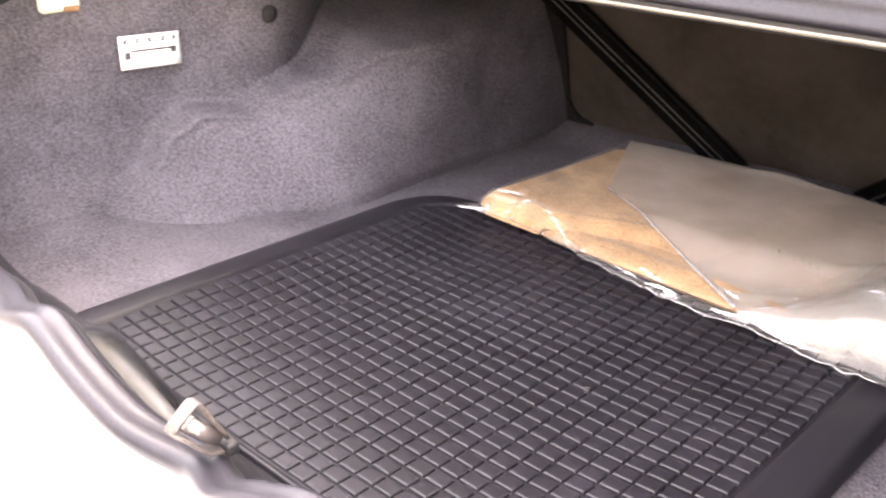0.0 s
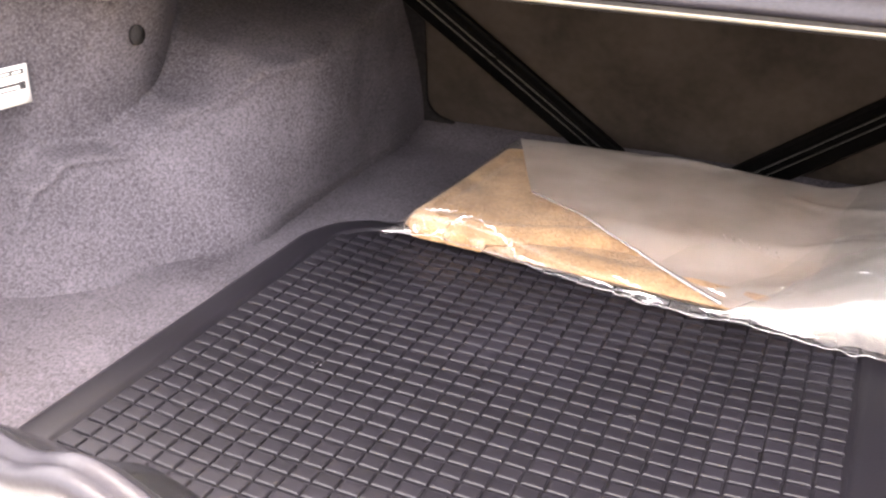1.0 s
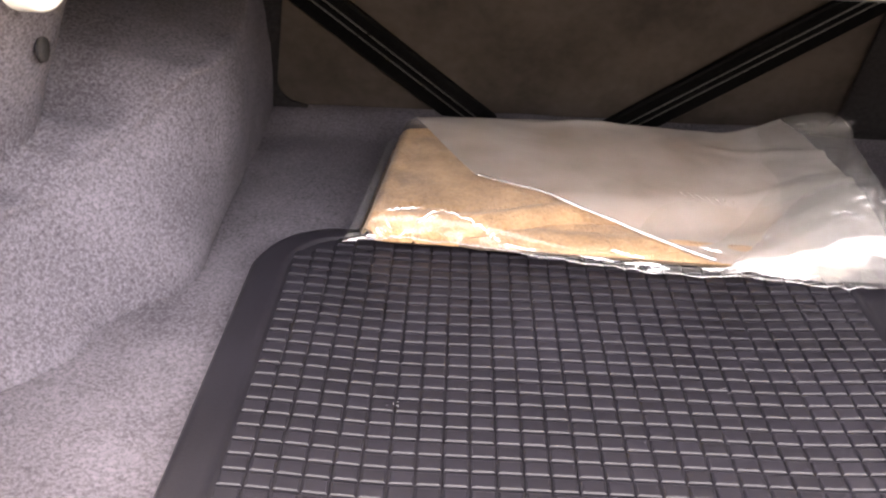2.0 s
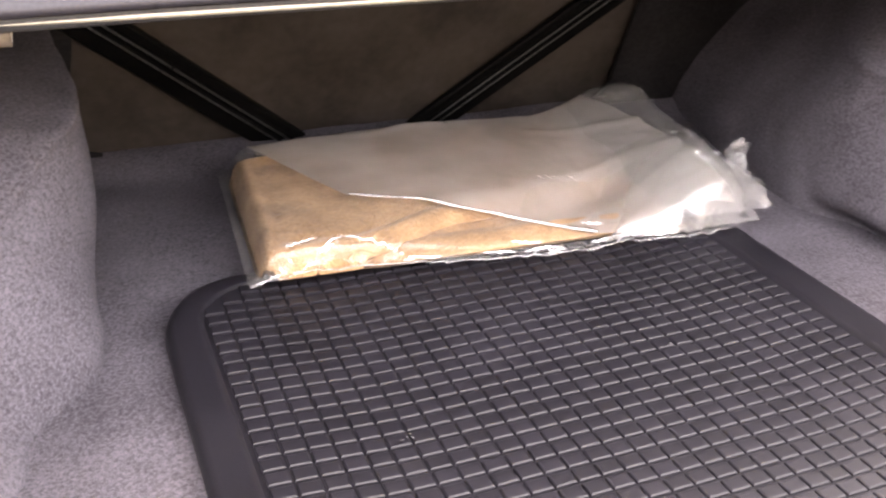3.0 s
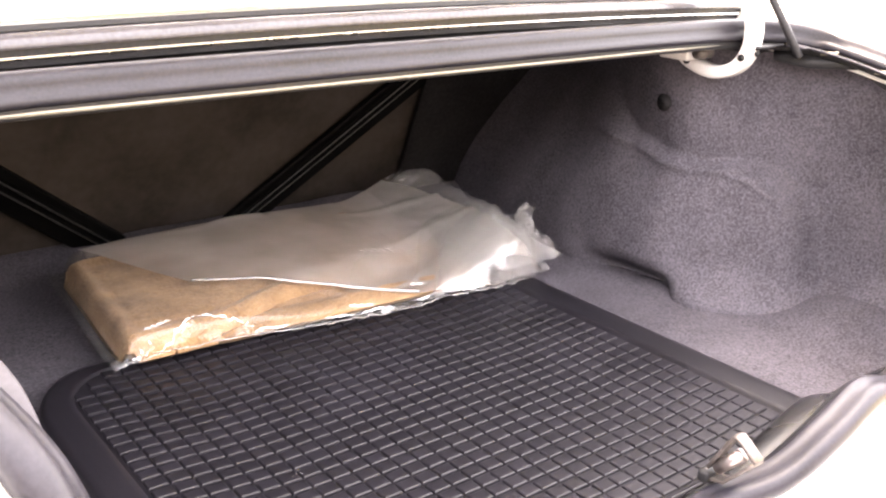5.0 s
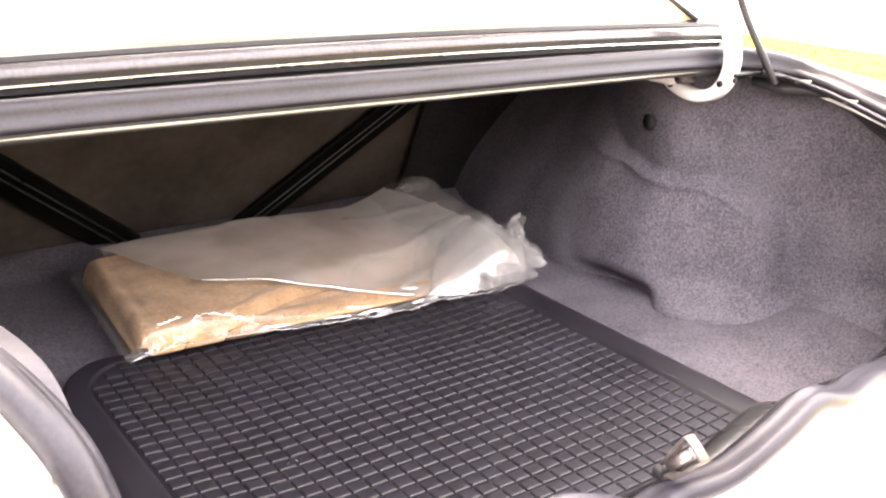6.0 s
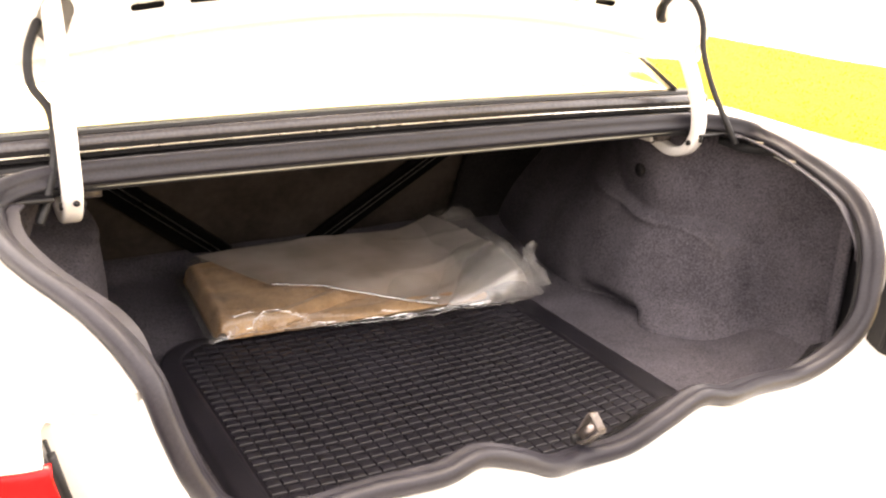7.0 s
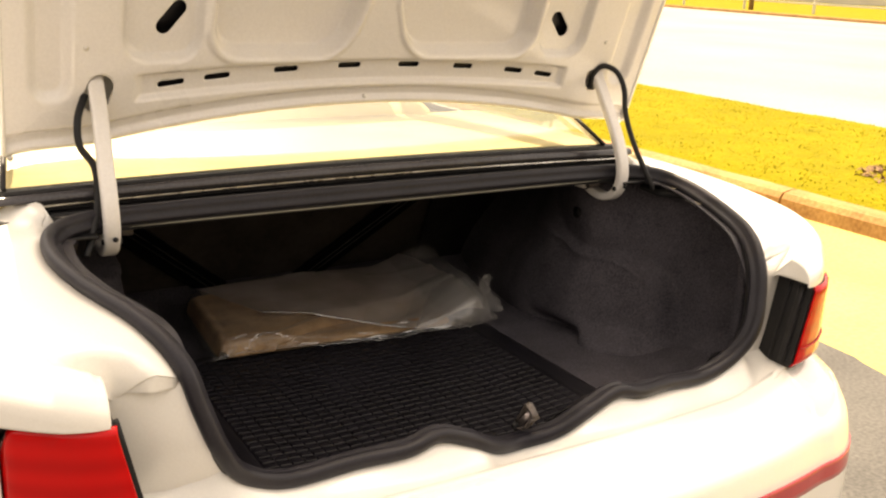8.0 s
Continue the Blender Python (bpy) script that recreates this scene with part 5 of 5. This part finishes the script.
    # pale scuffs on two pads
    for x, y in ((-0.201, 0.500), (0.119, 0.548)):
        for k in range(5):
            a, b = rnd.uniform(-0.008, 0.008), rnd.uniform(-0.006, 0.006)
            bm = bmesh.new()
            block(bm, (x + a - 0.0012, y + b - 0.0008, mat_z(x, y) + 0.0002), (x + a + 0.0012, y + b + 0.0008, mat_z(x, y) + 0.0006), 0.0)
            part("scuff", bm, GREY_TRIM, mat)


# ---- folded carpet mats in a plastic bag ----
Q = {"fl": Vector((-0.264, 0.806, 0)), "bl": Vector((-0.236, 1.140, 0)), "fr": Vector((0.375, 0.775, 0)), "br": Vector((0.410, 1.105, 0))}
FRONT = [(-0.285, 0.786), (-0.262, 0.800), (-0.20, 0.806), (-0.10, 0.790), (0.0, 0.764), (0.10, 0.750), (0.20, 0.752), (0.25, 0.740), (0.34, 0.738), (0.42, 0.745)]
BED = 0.628


def bag_plan(u, v):
    """A point of the bag's plan; u runs along its length, v from its front edge to the seat back."""
    p = Q["fl"].lerp(Q["fr"], u).lerp(Q["bl"].lerp(Q["br"], u), v)
    return p + Vector((0, 0.036 * max(0.0, math.sin(math.pi * min(1, max(0, u)))) * v, 0))


def bag_uv(x, y):
    u = v = 0.5
    for k in range(4):
        a, b = Q["fl"].lerp(Q["bl"], v), Q["fr"].lerp(Q["br"], v)
        u = (x - a.x) / (b.x - a.x)
        a, b = Q["fl"].lerp(Q["fr"], u), Q["bl"].lerp(Q["br"], u)
        v = (y - a.y) / (b.y + 0.036 * max(0.0, math.sin(math.pi * min(1, max(0, u)))) - a.y)
    return u, v


def slab(u, v, r=0.05):
    """Rounded-off fall of a soft slab towards its edges."""
    eu, ev = min(u, 1 - u) / r, min(v, 1 - v) / (r * 1.7)
    eu, ev = max(0.0, min(1, eu)), max(0.0, min(1, ev))
    return (1 - (1 - eu) ** 2.4) ** 0.5 * (1 - (1 - ev) ** 2.4) ** 0.5


def build_floor_mats():
    pile = thing("folded_floor_mats", "two folded tan cut-pile carpet floor mats inside a clear bag", "floor mat", (0, 0.95, BED))
    def layer(name, u0, u1, front, v1, z0, z1, seed):
        nu, nv = 90, 50
        verts, faces = [], []
        def pt(i, j, top):
            u, v = i / nu, j / nv
            # rounded corners in plan
            a, b = 2 * u - 1, 2 * v - 1
            pa, pb = max(0.0, (abs(a) - 0.90) / 0.10), max(0.0, (abs(b) - 0.82) / 0.18)
            if pa > 0 and pb > 0:
                k = max(pa, pb) / math.hypot(pa, pb)
                u = 0.5 + math.copysign(0.90 + 0.10 * pa * k, a) / 2
                v = 0.5 + math.copysign(0.82 + 0.18 * pb * k, b) / 2
            uu = u0 + (u1 - u0) * u
            v0 = front(uu)
            vv = v0 + (v1 - v0) * v
            p = bag_plan(uu, vv)
            h = slab(i / nu, j / nv, 0.045)
            edge = min((i / nu) * 1.9, (1 - i / nu) * 1.9, j / nv, 1 - j / nv)
            w = 0.0028 * noise.noise((u * 5, v * 4, seed)) + 0.0010 * noise.noise((u * 22, v * 16, seed)) + 0.0035 * math.exp(-((edge - 0.075) / 0.022) ** 2) - 0.0030 * math.exp(-((edge - 0.135) / 0.014) ** 2)
            mid = (z0 + z1) / 2
            lift = -0.004 * (1 - smooth01(0.0, 0.35, vv))
            z = (mid + (z1 - mid) * h + w * h if top else mid - (mid - z0) * h) + lift
            return (p.x, p.y, min(z, film_top(uu, vv) - 0.004))
        for top in (True, False):
            for i in range(nu + 1):
                for j in range(nv + 1):
                    verts.append(pt(i, j, top))
        n = (nu + 1) * (nv + 1)
        for i in range(nu):
            for j in range(nv):
                a = i * (nv + 1) + j
                faces.append((a, a + nv + 1, a + nv + 2, a + 1))
                faces.append((n + a, n + a + 1, n + a + nv + 2, n + a + nv + 1))
        return link_mesh(name, verts, faces, TAN, pile)
    layer("lower_mat", -0.004, 0.86, lambda u: 0.035 * smooth01(0.24, 0.12, u), 0.96, BED, BED + 0.020, 1.0)
    # its front edge runs back slantwise, so that the lower mat shows before it
    layer("upper_mat", -0.010, 0.83, lambda u: 0.006 + 0.16 * smooth01(0.17, 0.42, u) + 0.10 * smooth01(0.42, 0.8, u), 0.97, BED + 0.008, BED + 0.033, 4.0)


def crease(u, v, seed):
    """Sharp-ridged wrinkles of stretched film."""
    a = noise.noise((u * 7 + v * 3, v * 5 - u * 2, seed))
    b = noise.noise((u * 19 + v * 9, v * 15 - u * 6, seed + 7))
    return 0.6 * (1 - 2 * abs(a)) + 0.4 * (1 - 2 * abs(b))


def film_top(u, v):
    """Height of the bag's upper film: taut over the mats, puffed up at the gathered end."""
    uc = min(max(u, 0.0), 1.0)
    a, b = bag_plan(uc, 0.0), bag_plan(uc, 1.0)
    lip = (lerp_table(FRONT, a.x) + 0.006 - a.y) / (b.y - a.y)  # the film reaches out beyond the mats
    vc = min(max((v - lip) / (1 - lip), 0.0), 1.0)
    h = slab(uc, vc, 0.04)
    right = smooth01(0.72, 0.93, uc)
    back = 0.16 * smooth01(0.17, 0.42, uc) + 0.10 * smooth01(0.42, 0.8, uc)  # before the upper mat's slanting edge it lies lower
    drop = 0.016 * smooth01(0.17, 0.42, uc) * (1 - right) * smooth01(back + 0.16, back - 0.02, vc)
    z = 0.636 + (0.0325 - drop + 0.007 * smooth01(0.4, 0.95, vc)) * h
    z += h ** 0.6 * (0.030 * right * smooth01(-0.1, 0.35, vc) + 0.012 * right + 0.010 * math.exp(-((uc - 0.97) / 0.06) ** 2 - ((vc - 0.86) / 0.14) ** 2))
    z += (0.0006 + 0.0018 * right) * crease(uc, vc, 2.0) * h + 0.0016 * right * crease(uc * 2.6, vc * 2.2, 17.0) * h
    z += 0.0035 * right * (1 - smooth01(0.1, 0.4, vc)) * crease(uc * 1.7, vc * 1.7, 8.0) * h
    # long folds that run out from the gathered end
    for u0, v0, u1, v1, a in ((1.0, 0.30, 0.62, 0.12, 0.005), (1.0, 0.36, 0.70, 0.40, 0.004), (0.97, 0.52, 0.68, 0.80, 0.006), (0.50, 0.93, 0.20, 0.90, 0.004)):
        du, dv = u1 - u0, v1 - v0
        k = min(1.0, max(0.0, ((uc - u0) * du + (vc - v0) * dv) / (du * du + dv * dv)))
        d = math.hypot((uc - u0 - du * k) * 1.8, vc - v0 - dv * k + 0.02 * math.sin(k * 9 + u0 * 5))
        z += a * (1 - k) ** 0.5 * h * math.exp(-(d / 0.022) ** 2)
    return z


def film_at(x, y, lift=0.0):
    return Vector((x, y, film_top(*bag_uv(x, y)) + lift))


def build_bag():
    bag = thing("plastic_bag", "clear crinkled plastic bag with one end gathered and twisted", "bag", (0, 0.95, 0.628))
    def outline(u, v):
        """The bag is wider than the mats, and its gathered end ragged."""
        u2, v2 = -0.028 + 1.056 * u, -0.045 + 1.085 * v
        p = bag_plan(u2, v2)
        right = smooth01(0.86, 1.0, u)
        front = smooth01(0.10, 0.0, v)
        y = p.y + (lerp_table(FRONT, p.x) + 0.008 - p.y) * front
        return p.x + 0.016 * right * noise.noise((v * 8, u * 5, 1.0)), y + 0.008 * right * noise.noise((v * 6, u * 9, 5.0)), u2, v2
    def upper(u, v):
        x, y, u2, v2 = outline(u, v)
        return (x, y, film_top(u2, v2))
    sheet("upper_film", upper, span(0, 1, 150), span(0, 1, 84), CLEAR_FILM, bag)
    sheet("lower_film", lambda u, v: (*outline(u, v)[:2], 0.6345 if v < 0.12 else 0.626), span(0, 1, 40), span(0, 1, 24), CLEAR_FILM, bag)
    # loose second fold of film over the bag: its free edge runs from the far corner to a tip, then slantwise to the front
    corner, tip, foot = Vector((-0.215, 1.125, 0)), Vector((-0.124, 0.928, 0)), Vector((0.165, 0.775, 0))
    def free_edge(s):
        if s < 0.25:
            return corner.lerp(tip, s / 0.25)
        return tip.lerp(foot, (s - 0.25) / 0.75)
    def flap(s, t):
        if s <= 1.0:
            a, b = free_edge(s), bag_plan(0.06 + 0.62 * s, 0.995)
        else:
            a, b = foot.lerp(Vector((0.350, 0.752, 0)), s - 1.0), bag_plan(0.68 + 0.17 * (s - 1.0), 0.995)
        p = a.lerp(b, t)
        return film_at(p.x, p.y, 0.0032 - 0.014 * (1 - t) ** 4 * smooth01(0.65, 1.0, s))
    sheet("loose_flap", flap, span(0, 1, 80) + span(1.0125, 2, 60), span(0, 1, 56), MILK_FILM, bag, "milky loose flap of film")
    # the fold's bright line is put into a whiter, shinier film
    edge = [Vector(flap(s, 0)) + Vector((0, -0.001, 0.0022)) for s in span(0.25, 0.985, 60)]
    sweep("flap_edge", edge, circle(0.0022, 6), GLINT_FILM, bag, "folded edge of the flap", scale=lambda t: 0.6 + 0.5 * noise.noise((t * 9, 0, 0)) + 0.5 * t)
    # puffed clear end of the bag, beyond the flap
    def puff(s, t):
        u, v = 0.80 + 0.20 * s + 0.02 * noise.noise((t * 4.0, 2.0, s)), 0.03 + 0.96 * t
        p = bag_plan(u, v)
        return (p.x, p.y, film_top(u, v) + 0.0030 + 0.004 * math.sin(math.pi * s) * math.sin(math.pi * t))
    sheet("puffed_end", puff, span(0, 1, 44), span(0, 1, 60), END_FILM, bag, "puffed clear end of the bag")
    # a third, softly bounded layer of film along the front of the gathered half
    def inner_fold(s, t):
        x = 0.10 + 0.27 * s
        y0 = lerp_table(FRONT, x) + 0.016
        y1 = y0 + 0.002 + 0.16 * smooth01(0.05, 0.75, s) * (1 + 0.25 * noise.noise((s * 3, 2.0, 0)))
        y = y0 + (y1 - y0) * t
        u, v = bag_uv(x, y)
        return film_at(x, y, 0.0062 + 0.0016 * crease(u * 1.5, v * 1.5, 33.0) * (1 - 0.5 * t))
    sheet("inner_fold", inner_fold, span(0, 1, 80), span(0, 1, 34), END_FILM, bag)
    # crumpled film over the lower corner of the gathered end, in small flat facets
    rnd = random.Random(12)
    def crumple(x0, x1, depth, lift, n, m, amp):
        jit = {}
        def f(i, j):
            if (i, j) not in jit:
                jit[i, j] = (rnd.uniform(-1, 1), rnd.uniform(-1, 1), rnd.uniform(-1, 1))
            a, b, c = jit[i, j]
            s, t = (i + 0.42 * a) / n, (j + (0.42 * b if 0 < j else 0)) / m
            x = x0 + (x1 - x0) * s
            y = lerp_table(FRONT, x) + 0.004 + depth * t * smooth01(-0.05, 0.45, s) * (0.4 + 0.75 * math.sin(math.pi * (0.1 + 0.65 * s)))
            return film_at(x, y, lift * (0.3 + 0.7 * math.sin(math.pi * min(1.0, 0.15 + t))) + amp * c * (0.3 + 0.7 * (1 - t)))
        sheet("crumpled_fold", f, list(range(n + 1)), list(range(m + 1)), CRUMPLE_FILM, bag)
    crumple(0.165, 0.395, 0.105, 0.0085, 21, 9, 0.0026)
    # gathered end: a flat lobe that ends in a blunt tip, and crinkled scraps of film above it
    def lobe(s, t):
        a, b = Vector((0.300, 0.752, 0.652)).lerp(Vector((0.372, 0.835, 0.690)), s), Vector((0.386, 0.728, 0.664)).lerp(Vector((0.405, 0.770, 0.682)), s)
        p = a.lerp(b, t)
        p.z += 0.012 * math.sin(math.pi * s) * (1 - 0.6 * t) + 0.0035 * crease(s * 0.5 + t * 0.2, t * 0.25, 21.0)
        return p
    sheet("gathered_lobe", lobe, span(0, 1, 26), span(0, 1, 22), TUFT_FILM, bag, "blunt folded tip of the gathered end")
    def scrap(base, along, out, width, amp, n=8, m=5):
        w, o = Vector(along), Vector(out)
        jit = {}
        def f(i, j):
            if (i, j) not in jit:
                jit[i, j] = [rnd.uniform(-1, 1) for k in range(3)]
            a, b, c = jit[i, j]
            s, t = (i + 0.4 * a) / n - 0.5, (j + 0.4 * b) / m
            ragged = 0.75 + 0.35 * c if j == m else 1.0
            return Vector(base) + w * (s * width * (0.6 + 0.5 * t)) + o * (t * ragged) + Vector((0, 0, amp * c + 0.008 * math.sin(2.6 * t)))
        sheet("crumpled_tuft", f, list(range(n + 1)), list(range(m + 1)), TUFT_FILM, bag, smooth=False)
    scrap((0.380, 0.815, 0.690), (0.35, 0.9, 0.25), (0.026, -0.010, 0.004), 0.080, 0.0050)
    scrap((0.388, 0.830, 0.696), (0.5, 0.8, 0.3), (0.022, -0.018, 0.012), 0.055, 0.0060)
    scrap((0.374, 0.800, 0.686), (0.3, 0.9, 0.2), (0.030, 0.004, -0.006), 0.070, 0.0050)
    scrap((0.392, 0.842, 0.700), (0.6, 0.7, 0.2), (0.012, 0.016, 0.010), 0.045, 0.0050, 6, 4)
    scrap((0.378, 0.770, 0.668), (0.4, 0.8, 0.3), (0.018, -0.026, 0.000), 0.050, 0.0035, 6, 4)
    # and along the hump's rear edge
    scrap((0.384, 1.078, 0.703), (1.0, 0.1, 0), (0.004, 0.022, 0.004), 0.070, 0.0050, 9, 4)
    scrap((0.360, 1.078, 0.702), (0.8, 0.5, 0), (-0.012, 0.016, 0.006), 0.045, 0.0050, 6, 4)
    # sharp folds of the film; their sky glints are put into paler, glossier strips
    def fold(x0, y0, x1, y1, w, lift=0.004, wave=0.0):
        n = 10
        jit = [(rnd.uniform(-1, 1), rnd.uniform(-1, 1)) for k in range(n + 1)]
        def f(k, t):
            c = k / n
            x, y = x0 + (x1 - x0) * c + 0.0015 * jit[k][0], y0 + (y1 - y0) * c + 0.002 * jit[k][1] + wave * math.sin(c * 14)
            p = film_at(x, y, lift)
            p.z = max(p.z, 0.6385)
            ww = 0.30 * w * (0.2 + 0.8 * math.sin(math.pi * (0.08 + 0.84 * c))) * (1 + 0.8 * jit[k][1])
            return (p.x, p.y - ww * 0.55 * t, p.z - ww * 0.8 * t)
        sheet("film_crease_glint", f, list(range(n + 1)), [0, 0.5, 1], GLINT_FILM, bag)
    for a in ((-0.280, 0.788, -0.252, 0.806, 0.007), (-0.255, 0.804, -0.225, 0.812, 0.008), (-0.228, 0.806, -0.165, 0.822, 0.005), (-0.165, 0.822, -0.110, 0.800, 0.005), (-0.110, 0.800, -0.085, 0.790, 0.004),
              (-0.235, 0.818, -0.190, 0.828, 0.003), (-0.200, 0.812, -0.170, 0.815, 0.003), (0.035, 0.772, 0.070, 0.764, 0.005), (0.060, 0.760, 0.095, 0.758, 0.004), (0.140, 0.785, 0.165, 0.775, 0.007),
              (-0.222, 1.125, -0.205, 1.150, 0.003), (-0.190, 1.090, -0.175, 1.100, 0.002), (0.060, 1.120, 0.110, 1.128, 0.003), (0.340, 0.905, 0.352, 0.895, 0.006), (0.372, 0.905, 0.384, 0.893, 0.006), (0.376, 0.890, 0.388, 0.882, 0.004), (0.325, 1.070, 0.335, 1.060, 0.004), (0.385, 1.050, 0.392, 1.042, 0.004), (0.395, 1.02, 0.400, 1.012, 0.004)):
        fold(*a)
    # a small patch of ripples in the taut film
    for k in range(7):
        fold(0.135 + 0.011 * k, 0.905 - 0.002 * k, 0.143 + 0.011 * k, 0.893 - 0.003 * k, 0.0026, 0.0055)
    for k in range(20):
        x = 0.20 + 0.20 * rnd.random() ** 0.7
        y = lerp_table(FRONT, x) + 0.006 + (0.02 + 0.09 * smooth01(0.15, 0.32, x)) * rnd.random()
        a, d = rnd.uniform(-0.9, 0.9), rnd.uniform(0.006, 0.022)
        fold(x, y, min(0.42, x + d * math.cos(a)), y + d * math.sin(a), rnd.uniform(0.0012, 0.0032), 0.014)
    # flat sealed front edge of the bag, crinkled
    def hem(s, t):
        x = -0.283 + 0.64 * s
        k = 0.0034 * (1 - 2 * abs(noise.noise((s * 22, t * 1.5, 3.0)))) + 0.0024 * noise.noise((s * 55, t * 3, 9.0))
        return (x, lerp_table(FRONT, x) + 0.014 - 0.016 * t, 0.6405 - 0.004 * t + k * t)
    sheet("sealed_edge", hem, span(0, 1, 130), span(0, 1, 6), CLEAR_FILM, bag, "crinkled sealed edge")
    rim = [Vector(hem(s, 1.0)) + Vector((0, 0, 0.0005)) for s in span(0, 0.97, 90)]
    sweep("edge_weld", rim, circle(0.0006, 5), GLINT_FILM, bag)
    # crinkles along the sealed edge, pale strips added as its glints
    def glint(s0, t0, s1, t1, w):
        n = 8
        jit = [rnd.uniform(-1, 1) for k in range(n + 1)]
        def f(k, t):
            c = k / n
            p = Vector(hem(s0 + (s1 - s0) * c, min(1.0, max(0.0, t0 + (t1 - t0) * c + 0.10 * jit[k]))))
            ww = 0.5 * w * (0.3 + 0.7 * math.sin(math.pi * (0.06 + 0.88 * c))) * (1 + 0.5 * jit[k])
            return (p.x, p.y - ww * 0.55 * t, p.z + 0.0022 + ww * (0.8 - 0.8 * t))
        sheet("film_crease_glint", f, list(range(n + 1)), [0, 0.5, 1], GLINT_FILM, bag)
    for a in ((0.30, 0.4, 0.36, 0.6, 0.003), (0.44, 0.30, 0.50, 0.45, 0.004), (0.52, 0.55, 0.58, 0.30, 0.005), (0.56, 0.9, 0.60, 0.7, 0.003), (0.66, 0.5, 0.72, 0.2, 0.004), (0.78, 0.7, 0.86, 0.35, 0.005)):
        glint(*a)
    return bag


build_floor_mats()
build_bag()
build_mat()
